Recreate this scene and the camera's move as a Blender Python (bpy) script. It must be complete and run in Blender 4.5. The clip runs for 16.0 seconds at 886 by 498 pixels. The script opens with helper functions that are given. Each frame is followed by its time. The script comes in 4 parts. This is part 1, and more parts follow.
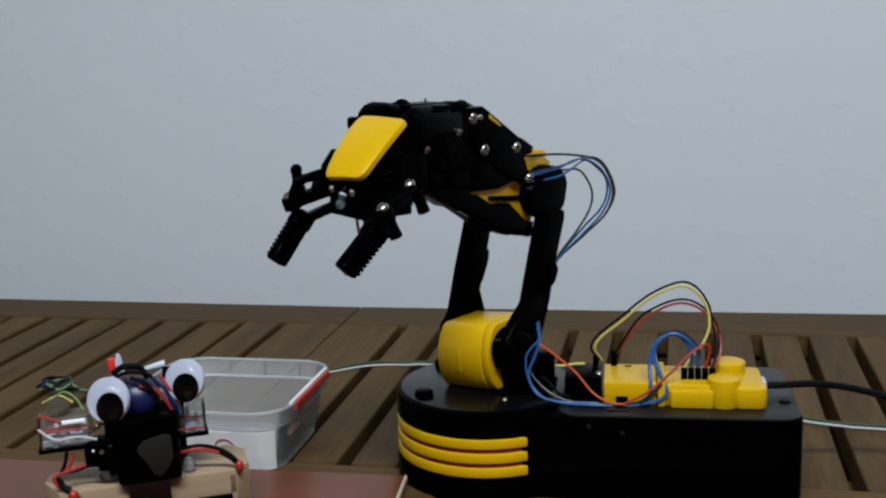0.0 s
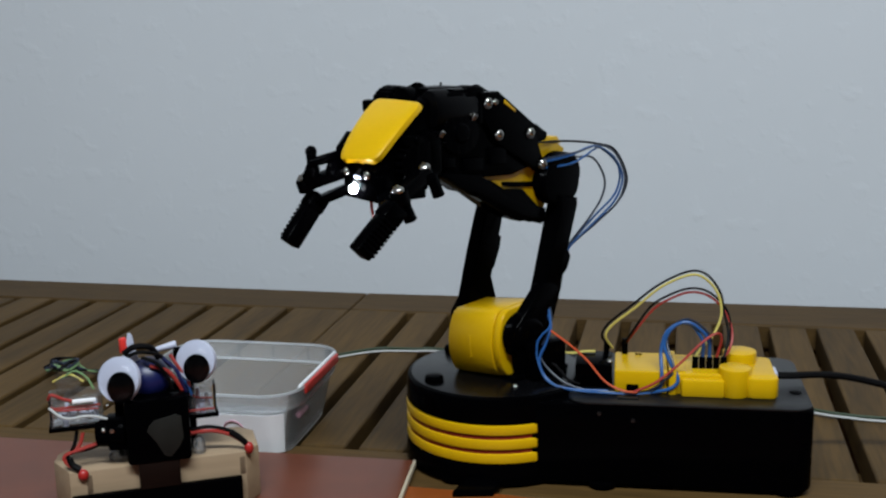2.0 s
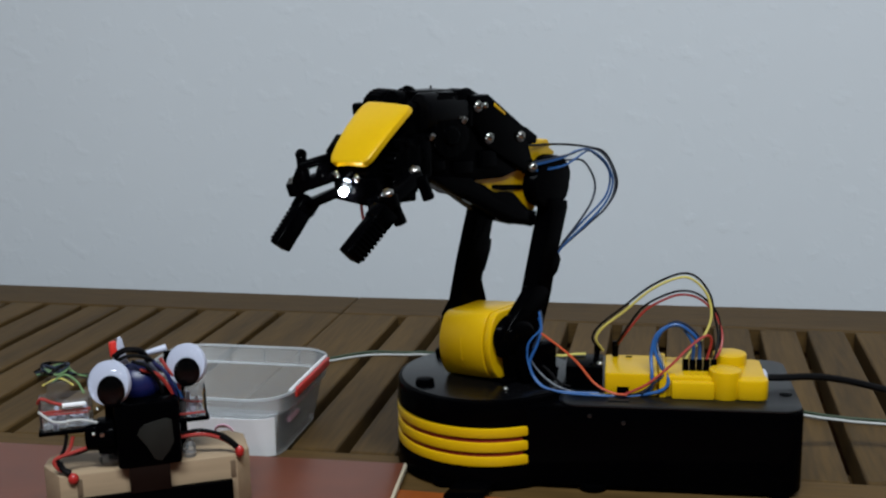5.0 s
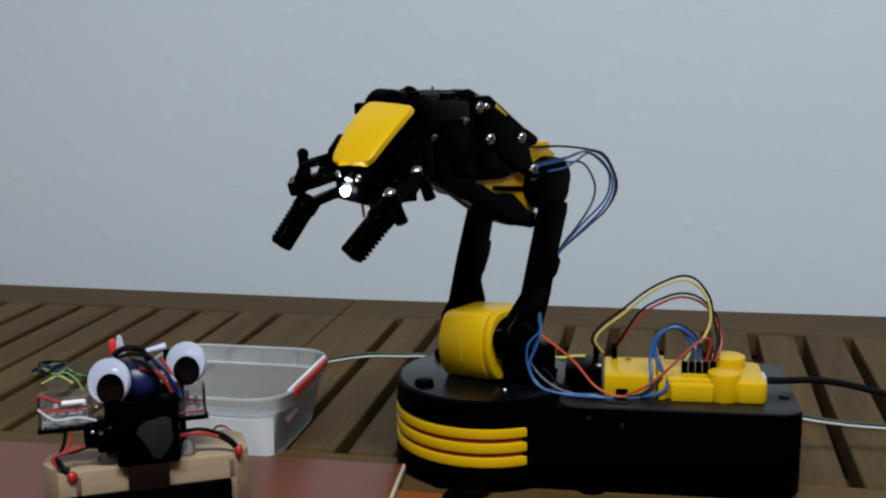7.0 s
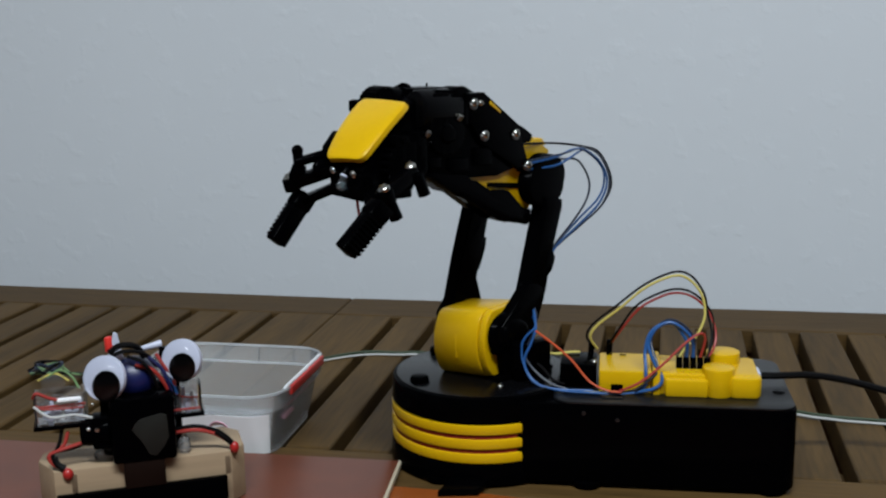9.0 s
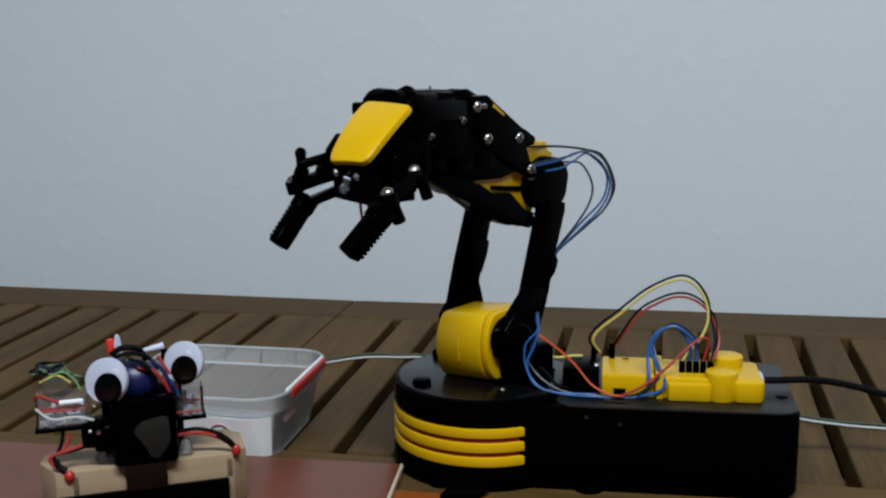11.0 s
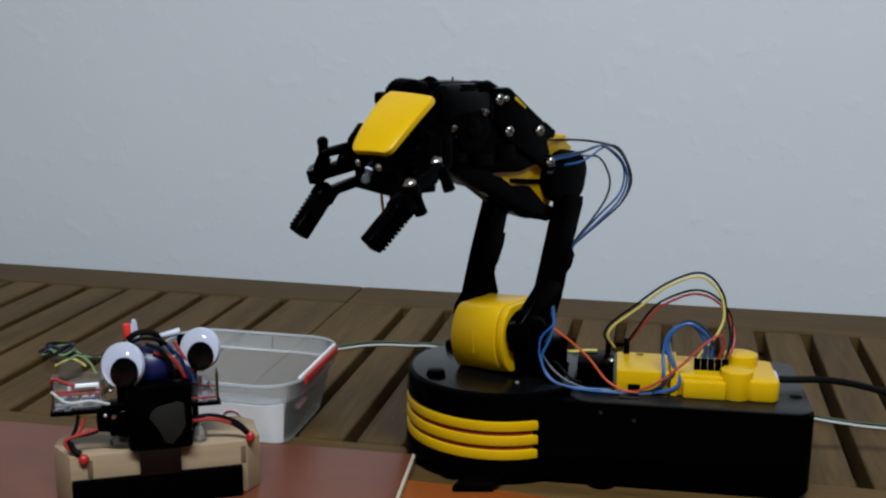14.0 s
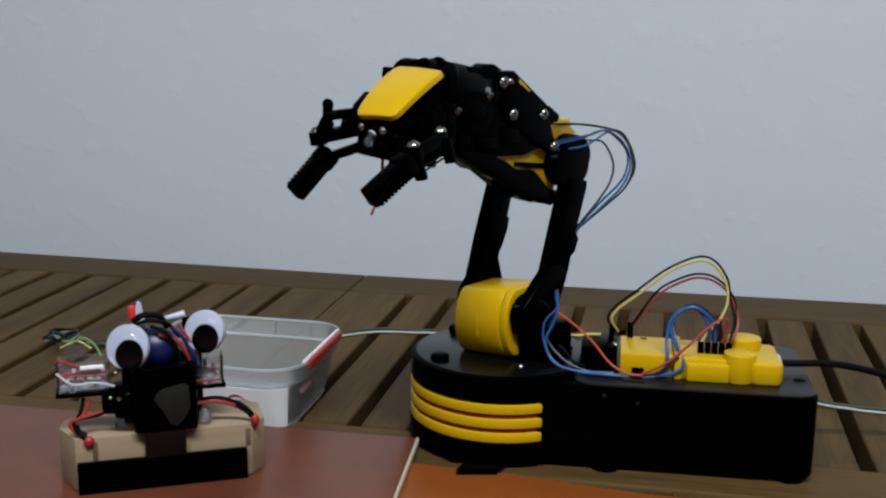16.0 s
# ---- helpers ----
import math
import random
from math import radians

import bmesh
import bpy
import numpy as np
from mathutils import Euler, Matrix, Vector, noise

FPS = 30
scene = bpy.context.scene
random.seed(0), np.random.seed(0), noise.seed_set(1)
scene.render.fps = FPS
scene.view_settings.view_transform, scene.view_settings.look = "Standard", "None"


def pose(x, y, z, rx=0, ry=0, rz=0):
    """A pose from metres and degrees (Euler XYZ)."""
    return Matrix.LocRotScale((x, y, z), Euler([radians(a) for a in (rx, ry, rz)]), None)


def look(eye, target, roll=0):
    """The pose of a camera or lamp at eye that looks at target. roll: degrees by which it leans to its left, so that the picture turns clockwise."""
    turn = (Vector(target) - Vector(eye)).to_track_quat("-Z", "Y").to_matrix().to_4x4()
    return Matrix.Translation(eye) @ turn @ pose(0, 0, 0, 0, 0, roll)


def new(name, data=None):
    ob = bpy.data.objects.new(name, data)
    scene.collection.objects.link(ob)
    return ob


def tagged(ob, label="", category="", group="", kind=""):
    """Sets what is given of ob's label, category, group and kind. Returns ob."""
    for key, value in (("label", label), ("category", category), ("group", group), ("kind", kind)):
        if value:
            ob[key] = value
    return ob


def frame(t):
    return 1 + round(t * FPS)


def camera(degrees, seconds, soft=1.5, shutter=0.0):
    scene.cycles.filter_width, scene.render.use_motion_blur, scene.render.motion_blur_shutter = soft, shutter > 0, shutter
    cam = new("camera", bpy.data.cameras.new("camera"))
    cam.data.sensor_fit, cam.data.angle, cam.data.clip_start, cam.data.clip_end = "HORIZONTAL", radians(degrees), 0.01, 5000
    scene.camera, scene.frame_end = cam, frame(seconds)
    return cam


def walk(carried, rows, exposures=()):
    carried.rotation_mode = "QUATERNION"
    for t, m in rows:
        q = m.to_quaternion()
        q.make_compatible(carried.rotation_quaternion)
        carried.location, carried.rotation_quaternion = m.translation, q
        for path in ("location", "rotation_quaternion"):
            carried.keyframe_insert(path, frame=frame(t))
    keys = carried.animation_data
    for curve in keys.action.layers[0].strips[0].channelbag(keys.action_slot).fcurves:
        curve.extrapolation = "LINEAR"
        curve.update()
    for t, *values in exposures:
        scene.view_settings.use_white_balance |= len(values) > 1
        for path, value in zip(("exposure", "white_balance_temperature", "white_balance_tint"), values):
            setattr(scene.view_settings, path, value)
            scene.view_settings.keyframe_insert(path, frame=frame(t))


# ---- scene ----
cam = camera(42.9, 16.0, soft=2.3)
PATH = [
    (0, (0.2278, -0.0194, 0.2767), (-0.1853, 1.8958, -0.1247), -1.97),
    (0.5, (0.2253, -0.0205, 0.2728), (-0.1908, 1.8910, -0.1432), -1.68),
    (1, (0.2226, -0.0205, 0.2731), (-0.1936, 1.8914, -0.1411), -1.39),
    (1.5, (0.2241, -0.0193, 0.2746), (-0.1893, 1.8934, -0.1386), -1.43),
    (2, (0.2212, -0.0198, 0.2731), (-0.1941, 1.8917, -0.1440), -1.12),
    (2.5, (0.2220, -0.0199, 0.2730), (-0.1880, 1.8925, -0.1446), -1.15),
    (3, (0.2213, -0.0201, 0.2712), (-0.1821, 1.8928, -0.1507), -1.05),
    (3.5, (0.2221, -0.0194, 0.2718), (-0.1775, 1.8946, -0.1490), -1.05),
    (4, (0.2235, -0.0199, 0.2724), (-0.1805, 1.8958, -0.1364), -1.42),
    (6.5, (0.2205, -0.0209, 0.2705), (-0.1801, 1.8952, -0.1395), -0.64),
    (7, (0.2201, -0.0220, 0.2698), (-0.1752, 1.8973, -0.1302), -0.69),
    (7.5, (0.2231, -0.0219, 0.2714), (-0.1501, 1.9021, -0.1274), -0.69),
    (8, (0.2226, -0.0221, 0.2710), (-0.1583, 1.9017, -0.1213), -0.81),
    (8.5, (0.2234, -0.0229, 0.2696), (-0.1616, 1.8994, -0.1259), -0.89),
    (9, (0.2216, -0.0241, 0.2669), (-0.1681, 1.8972, -0.1292), -0.87),
    (11.5, (0.2194, -0.0228, 0.2683), (-0.1728, 1.8984, -0.1254), -0.53),
    (12, (0.2146, -0.0248, 0.2714), (-0.1862, 1.8943, -0.1238), 0.17),
    (12.5, (0.2127, -0.0253, 0.2694), (-0.1823, 1.8980, -0.1114), 0.22),
    (13, (0.2108, -0.0230, 0.2694), (-0.1921, 1.8867, -0.1672), 0.76),
    (13.5, (0.2083, -0.0224, 0.2707), (-0.1869, 1.8899, -0.1617), 0.90),
    (14, (0.2088, -0.0228, 0.2716), (-0.1788, 1.8935, -0.1500), 0.71),
    (14.5, (0.2112, -0.0230, 0.2708), (-0.1706, 1.8950, -0.1483), 0.39),
    (15, (0.2094, -0.0233, 0.2688), (-0.1768, 1.8920, -0.1586), 0.80),
    (15.5, (0.2067, -0.0245, 0.2650), (-0.1873, 1.8891, -0.1628), 0.79),
    (16, (0.2073, -0.0254, 0.2650), (-0.1807, 1.8890, -0.1646), 0.71),
]
walk(cam, [(t, look(eye, target, roll)) for t, eye, target, roll in PATH])

# ---- light: one tube fitting on the ceiling, two unseen walls dark, dim world ----
world = bpy.data.worlds.new("world")
scene.world = world
world.use_nodes = True
world.node_tree.nodes["Background"].inputs[0].default_value = (0.62, 0.70, 0.85, 1)
world.node_tree.nodes["Background"].inputs[1].default_value = 0.05


def area_lamp(name, size, size_y, power, colour, m):
    data = bpy.data.lights.new(name, "AREA")
    data.shape, data.size, data.size_y, data.energy, data.color = "RECTANGLE", size, size_y, power, colour
    ob = new(name, data)
    ob.matrix_world = m
    return ob


CEIL = 1.75
area_lamp("ceiling_light", 1.5, 0.24, 67.0, (0.855, 0.945, 1.0), pose(0.36, -0.46, CEIL - 0.06, 0, 0, 8))

# ---- materials ----


def material(name, colour, rough=0.5, metal=0.0, grain=0.0, scale=200.0, bump=0.0, stretch=(1, 1, 1), blotch=0.0, blotch_scale=12.0, coat=0.0, rand=0.0, dark=0.6, spec=0.5, sparse=0.0):
    m = bpy.data.materials.new(name)
    m.use_nodes = True
    t = m.node_tree
    b = t.nodes["Principled BSDF"]
    b.inputs["Roughness"].default_value, b.inputs["Metallic"].default_value = rough, metal
    b.inputs["Coat Weight"].default_value = coat
    b.inputs["Coat Roughness"].default_value = 0.15
    b.inputs["Specular IOR Level"].default_value = spec
    co = t.nodes.new("ShaderNodeTexCoord")
    mp = t.nodes.new("ShaderNodeMapping")
    mp.inputs["Scale"].default_value = stretch
    t.links.new(co.outputs["Object"], mp.inputs["Vector"])
    source = mp.outputs["Vector"]
    info = t.nodes.new("ShaderNodeObjectInfo")
    if rand:
        add = t.nodes.new("ShaderNodeVectorMath")
        add.operation = "MULTIPLY_ADD"
        wide = t.nodes.new("ShaderNodeCombineXYZ")
        for k in range(3):
            t.links.new(info.outputs["Random"], wide.inputs[k])
        add.inputs[1].default_value = (7.3, 5.1, 3.7)
        t.links.new(wide.outputs[0], add.inputs[0])
        t.links.new(source, add.inputs[2])
        source = add.outputs[0]
    fine = t.nodes.new("ShaderNodeTexNoise")
    fine.inputs["Scale"].default_value, fine.inputs["Detail"].default_value = scale, 5
    t.links.new(source, fine.inputs["Vector"])
    big = t.nodes.new("ShaderNodeTexNoise")
    big.inputs["Scale"].default_value, big.inputs["Detail"].default_value = blotch_scale, 4
    t.links.new(source, big.inputs["Vector"])
    low = tuple(c * dark for c in colour) + (1,)
    value = t.nodes.new("ShaderNodeMath")
    value.operation = "MULTIPLY_ADD"
    t.links.new(fine.outputs["Fac"], value.inputs[0])
    value.inputs[1].default_value, value.inputs[2].default_value = grain, 0.5 - grain / 2
    value2 = t.nodes.new("ShaderNodeMath")
    value2.operation = "MULTIPLY_ADD"
    t.links.new(big.outputs["Fac"], value2.inputs[0])
    value2.inputs[1].default_value = blotch
    t.links.new(value.outputs[0], value2.inputs[2])
    value3 = t.nodes.new("ShaderNodeMath")
    value3.operation = "MULTIPLY_ADD"
    t.links.new(info.outputs["Random"], value3.inputs[0])
    value3.inputs[1].default_value = rand
    t.links.new(value2.outputs[0], value3.inputs[2])
    shift = t.nodes.new("ShaderNodeMath")
    shift.operation, shift.use_clamp = "SUBTRACT", True
    t.links.new(value3.outputs[0], shift.inputs[0])
    shift.inputs[1].default_value = blotch / 2 + rand / 2
    mix = t.nodes.new("ShaderNodeMix")
    mix.data_type = "RGBA"
    mix.inputs[6].default_value, mix.inputs[7].default_value = low, tuple(min(1, c * (2 - dark)) for c in colour) + (1,)
    t.links.new(shift.outputs[0], mix.inputs[0])
    t.links.new(mix.outputs[2], b.inputs["Base Color"])
    if bump:
        bp = t.nodes.new("ShaderNodeBump")
        bp.inputs["Strength"].default_value, bp.inputs["Distance"].default_value = bump, 0.0006
        if sparse:
            lumps = t.nodes.new("ShaderNodeMapRange")
            lumps.inputs[1].default_value, lumps.inputs[2].default_value = 0.56, 0.74
            t.links.new(fine.outputs["Fac"], lumps.inputs[0])
            t.links.new(lumps.outputs[0], bp.inputs["Height"])
            bp.inputs["Distance"].default_value = sparse
        else:
            t.links.new(fine.outputs["Fac"], bp.inputs["Height"])
        t.links.new(bp.outputs[0], b.inputs["Normal"])
    return m


def clear(name, colour, rough=0.05, ior=1.45, milky=0.0):
    """Clear or milky plastic: a thin mix of see-through, gloss and white."""
    m = bpy.data.materials.new(name)
    m.use_nodes = True
    t = m.node_tree
    t.nodes.remove(t.nodes["Principled BSDF"])
    out = t.nodes["Material Output"]
    tr, gl, df = (t.nodes.new(k) for k in ("ShaderNodeBsdfTransparent", "ShaderNodeBsdfGlossy", "ShaderNodeBsdfDiffuse"))
    tl = t.nodes.new("ShaderNodeBsdfTranslucent")
    tr.inputs[0].default_value = (*colour, 1)
    gl.inputs["Roughness"].default_value = rough
    df.inputs[0].default_value = tl.inputs[0].default_value = (0.93, 0.95, 0.97, 1)
    fr = t.nodes.new("ShaderNodeFresnel")
    fr.inputs[0].default_value = ior
    noise_ = t.nodes.new("ShaderNodeTexNoise")
    noise_.inputs["Scale"].default_value = 7
    both, m1, m2 = (t.nodes.new("ShaderNodeMixShader") for _ in range(3))
    amount = t.nodes.new("ShaderNodeMath")
    amount.operation = "MULTIPLY_ADD"
    t.links.new(noise_.outputs["Fac"], amount.inputs[0])
    amount.inputs[1].default_value, amount.inputs[2].default_value = milky * 0.5, milky * 0.75
    t.links.new(df.outputs[0], both.inputs[1])
    t.links.new(tl.outputs[0], both.inputs[2])
    t.links.new(amount.outputs[0], m1.inputs[0])
    t.links.new(tr.outputs[0], m1.inputs[1])
    t.links.new(both.outputs[0], m1.inputs[2])
    t.links.new(fr.outputs[0], m2.inputs[0])
    t.links.new(m1.outputs[0], m2.inputs[1])
    t.links.new(gl.outputs[0], m2.inputs[2])
    t.links.new(m2.outputs[0], out.inputs[0])
    return m


def glowing(name, colour, strength):
    m = bpy.data.materials.new(name)
    m.use_nodes = True
    b = m.node_tree.nodes["Principled BSDF"]
    b.inputs["Emission Color"].default_value = (*colour, 1)
    b.inputs["Emission Strength"].default_value = strength
    return m


BLACK = material("black_plastic", (0.0005, 0.0005, 0.0007), 0.17, grain=0.4, scale=500, bump=0.05, blotch=0.3, blotch_scale=40, spec=0.011)
# Lighter, glossier copy of BLACK for faces that catch light, mostly tops.
BLACK_TOP = material("black_lit_plastic", (0.0028, 0.0030, 0.0036), 0.36, grain=0.4, scale=500, bump=0.15, blotch=0.3, blotch_scale=40, spec=0.40)
BLACK_SATIN = material("black_barrel_plastic", (0.0011, 0.0011, 0.0014), 0.34, grain=0.4, scale=500, bump=0.1, blotch=0.3, blotch_scale=40, spec=0.06)
# Likewise a brighter BLACK: light on the turntable's top put into the colour.
BLACK_DISC = material("black_disc_plastic", (0.0016, 0.0016, 0.0020), 0.24, grain=0.4, scale=500, bump=0.1, blotch=0.5, blotch_scale=30, spec=0.30)
PINK = material("faded_pink_ink", (0.46, 0.22, 0.29), 0.7, grain=0.3, blotch=0.4, dark=0.8)
YELLOW = material("yellow_plastic", (0.55, 0.325, 0.001), 0.30, grain=0.25, scale=350, bump=0.06, blotch=0.25, blotch_scale=30, dark=0.82, spec=0.32)
MAROON = material("dark_red_groove", (0.17, 0.013, 0.006), 0.6, grain=0.3, blotch=0.2, spec=0.2)
STEEL = material("screw_steel", (0.42, 0.41, 0.38), 0.22, 1.0, grain=0.3, scale=900, bump=0.1, blotch=0.3, blotch_scale=90)
# Dull metal that stands in for reflections and glints on the forearm.
GLINT_METAL = material("dim_glint_metal", (0.16, 0.155, 0.15), 0.38, 1.0, grain=0.3, scale=900, bump=0.1, blotch=0.3, blotch_scale=90)
WALL = material("painted_plaster", (0.633, 0.658, 0.694), 0.85, grain=0.08, scale=45, bump=0.5, blotch=0.16, blotch_scale=2.5, dark=0.86, sparse=0.0006)
# Unseen walls darkened so the black plastic reflects less light.
DIMWALL = material("dark_unseen_wall", (0.06, 0.055, 0.05), 0.85, grain=0.08, scale=45, blotch=0.16, blotch_scale=2.5, dark=0.86)
WOOD = material("weathered_teak", (0.067, 0.0372, 0.0106), 0.6, grain=1.05, scale=60, bump=0.4, stretch=(6, 0.45, 6), blotch=1.2, blotch_scale=9, rand=0.2, dark=0.42, spec=0.2)
WOODX = material("weathered_teak_rail", (0.067, 0.0368, 0.0106), 0.6, grain=1.1, scale=60, bump=0.4, stretch=(0.45, 6, 6), blotch=0.8, blotch_scale=7, rand=0.2, dark=0.40, spec=0.2)
PINE = material("pale_wood", (0.285, 0.200, 0.122), 0.6, grain=0.5, scale=50, bump=0.2, stretch=(0.5, 5, 5), blotch=0.4, blotch_scale=25, dark=0.75)
PINEDARK = material("darker_wood", (0.12, 0.078, 0.046), 0.6, grain=0.5, scale=50, bump=0.2, blotch=0.4, blotch_scale=25, dark=0.75)
REDBOARD = material("red_brown_laminate", (0.122, 0.0345, 0.0165), 0.36, grain=0.5, scale=40, bump=0.05, stretch=(1, 1, 1), blotch=0.9, blotch_scale=11, dark=0.5, spec=0.32)
ORANGE = material("orange_laminate", (0.25, 0.062, 0.011), 0.35, grain=0.4, scale=40, bump=0.05, blotch=0.6, blotch_scale=9, dark=0.65)
EDGE = material("pale_board_edge", (0.40, 0.34, 0.25), 0.7, grain=0.5, scale=150, blotch=0.3)
WHITE = material("white_plastic", (0.43, 0.445, 0.545), 0.4, grain=0.1, blotch=0.1, dark=0.9)
PAPER = material("white_paper", (0.88, 0.89, 0.92), 0.8, grain=0.15, blotch=0.1, dark=0.9)
RED = material("red_plastic", (0.60, 0.028, 0.02), 0.4, grain=0.2, blotch=0.2, dark=0.8)
BLUE = material("blue_wire", (0.010, 0.072, 0.235), 0.42, grain=0.2, blotch=0.2, dark=0.8)
BEAD = material("dark_red_plastic", (0.33, 0.014, 0.012), 0.4, grain=0.2, blotch=0.2, dark=0.8)
NAVY = material("dark_blue_plastic", (0.004, 0.007, 0.055), 0.38, grain=0.2, blotch=0.2, dark=0.8)
DARKWIRE = material("dark_blue_wire", (0.010, 0.016, 0.035), 0.4, grain=0.2, blotch=0.2)
REDWIRE = material("red_wire", (0.28, 0.022, 0.016), 0.42, grain=0.2, blotch=0.2, dark=0.8)
ORANGEWIRE = material("orange_wire", (0.46, 0.065, 0.016), 0.42, grain=0.2, blotch=0.2, dark=0.8)
YELLOWWIRE = material("pale_yellow_wire", (0.50, 0.42, 0.10), 0.42, grain=0.2, blotch=0.2, dark=0.8)
GREENWIRE = material("green_wire", (0.14, 0.24, 0.10), 0.45, grain=0.2, blotch=0.2)
DARKGREEN = material("dark_green_wire", (0.035, 0.055, 0.030), 0.5, grain=0.2, blotch=0.2)
WHITEWIRE = material("white_wire", (0.44, 0.44, 0.43), 0.45, grain=0.2, blotch=0.2, dark=0.85)
BLACKWIRE = material("black_wire", (0.003, 0.0027, 0.003), 0.45, grain=0.2, blotch=0.2, spec=0.08)
GREYPAINT = material("dark_grey_paint", (0.011, 0.0108, 0.0092), 0.5, grain=0.4, scale=120, blotch=0.4, blotch_scale=60, spec=0.2)
BROWN = material("dark_brown_plastic", (0.007, 0.003, 0.002), 0.5, grain=0.3, blotch=0.3, spec=0.1)
TILE = material("terracotta_floor", (0.11, 0.045, 0.026), 0.5, grain=0.5, scale=25, blotch=0.5, blotch_scale=5)
CLEAR = clear("clear_plastic", (0.93, 0.94, 0.95), 0.04, 1.45, 0.04)
MILKY = clear("milky_plastic", (0.96, 0.965, 0.97), 0.12, 1.4, 0.13)
MILKYFLOOR = clear("clear_plastic_floor", (0.90, 0.905, 0.91), 0.3, 1.2, 0.012)
MILKYRIM = clear("milky_plastic_rim", (0.95, 0.96, 0.97), 0.2, 1.45, 0.20)
# Whiter plastic: the highlights along the tub's ridge and lip, put into colour.
RIDGE = clear("milky_plastic_ridge", (0.95, 0.96, 0.97), 0.2, 1.45, 0.48)
BULB = clear("bulb_plastic", (0.62, 0.74, 0.78), 0.06, 1.5, 0.05)
LENS = clear("lens_plastic", (0.98, 0.98, 0.98), 0.03, 1.45, 0.0)
GLOW = glowing("white_led_light", (0.92, 0.95, 1.0), 110.0)

# ---- mesh helpers ----


def mesh_of(bm, mat, smooth=True, name="mesh"):
    me = bpy.data.meshes.new(name)
    bmesh.ops.recalc_face_normals(bm, faces=bm.faces[:])
    bm.to_mesh(me)
    bm.free()
    for m in (mat if isinstance(mat, (list, tuple)) else [mat]):
        me.materials.append(m)
    if smooth:
        me.shade_smooth()
        me.set_sharp_from_angle(angle=radians(35))
    return me


def part(name, bm, mat, parent, label="", m=None, smooth=True):
    ob = new(name, mesh_of(bm, mat, smooth, name))
    ob.parent = parent
    if m is not None:
        ob.matrix_basis = m
    return tagged(ob, label)


def thing(name, m, label, category, group="", kind=""):
    ob = new(name)
    ob.empty_display_size = 0.02
    ob.matrix_basis = m
    return tagged(ob, label, category, group, kind)


def bevel(bm, edges, r, seg=2):
    if r > 0:
        bmesh.ops.bevel(bm, geom=edges, offset=r, segments=seg, profile=0.5, affect="EDGES", clamp_overlap=True)


def block(x0, x1, y0, y1, z0, z1, r=0.0008, seg=2, bm=None, m=None):
    own = bmesh.new()
    bmesh.ops.create_cube(own, size=1)
    for v in own.verts:
        v.co = Vector(((x0 + x1) / 2 + v.co.x * (x1 - x0), (y0 + y1) / 2 + v.co.y * (y1 - y0), (z0 + z1) / 2 + v.co.z * (z1 - z0)))
    bevel(own, own.edges[:], r, seg)
    if m is not None:
        bmesh.ops.transform(own, matrix=m, verts=own.verts[:])
    return join(bm, own)


def join(bm, own):
    if bm is None:
        return own
    tmp = bpy.data.meshes.new("tmp")
    own.to_mesh(tmp)
    own.free()
    bm.from_mesh(tmp)
    bpy.data.meshes.remove(tmp)
    return bm


def prism(profile, a, b, axis="y", r=0.0008, bm=None, seg=2, m=None):
    """A profile of (p, q) pairs drawn out from a to b: along y the pairs are x, z; along z they are x, y; along x they are y, z."""
    own = bmesh.new()
    put = {"y": lambda p, q, s: (p, s, q), "z": lambda p, q, s: (p, q, s), "x": lambda p, q, s: (s, p, q)}[axis]
    low = [own.verts.new(put(p, q, a)) for p, q in profile]
    top = [own.verts.new(put(p, q, b)) for p, q in profile]
    own.faces.new(low)
    own.faces.new(top[::-1])
    n = len(low)
    for i in range(n):
        own.faces.new((low[i], low[(i + 1) % n], top[(i + 1) % n], top[i]))
    bmesh.ops.recalc_face_normals(own, faces=own.faces[:])
    caps = [e for e in own.edges if len({round(v.co[{"x": 0, "y": 1, "z": 2}[axis]], 7) for v in e.verts}) == 1]
    bevel(own, caps, r, seg)
    if m is not None:
        bmesh.ops.transform(own, matrix=m, verts=own.verts[:])
    return join(bm, own)


def rod(p, q, r, r2=None, n=20, bm=None, edge=0.0005):
    """A round rod from p to q with eased ends."""
    p, q = Vector(p), Vector(q)
    own = bmesh.new()
    bmesh.ops.create_cone(own, cap_ends=True, segments=n, radius1=r, radius2=r if r2 is None else r2, depth=(q - p).length)
    bevel(own, [e for e in own.edges if any(len(f.verts) > 4 for f in e.link_faces)], edge, 2)
    turn = (q - p).to_track_quat("Z", "Y").to_matrix().to_4x4()
    bmesh.ops.transform(own, matrix=Matrix.Translation((p + q) / 2) @ turn, verts=own.verts[:])
    return join(bm, own)


def ball(c, r, flat=(1, 1, 1), n=16, bm=None, m=None):
    own = bmesh.new()
    bmesh.ops.create_uvsphere(own, u_segments=n, v_segments=n * 3 // 4, radius=r)
    for v in own.verts:
        v.co = Vector([v.co[i] * flat[i] for i in range(3)])
    if m is not None:
        bmesh.ops.transform(own, matrix=m, verts=own.verts[:])
    bmesh.ops.translate(own, vec=c, verts=own.verts[:])
    return join(bm, own)


def smooth_line(pts, steps=6):
    pts = [Vector(p) for p in pts]
    ends = [2 * pts[0] - pts[1]] + pts + [2 * pts[-1] - pts[-2]]
    out = []
    for i in range(1, len(ends) - 2):
        p0, p1, p2, p3 = ends[i - 1:i + 3]
        for k in range(steps):
            t = k / steps
            out.append(0.5 * (2 * p1 + (p2 - p0) * t + (2 * p0 - 5 * p1 + 4 * p2 - p3) * t * t + (3 * p1 - p0 - 3 * p2 + p3) * t ** 3))
    return out + [pts[-1]]


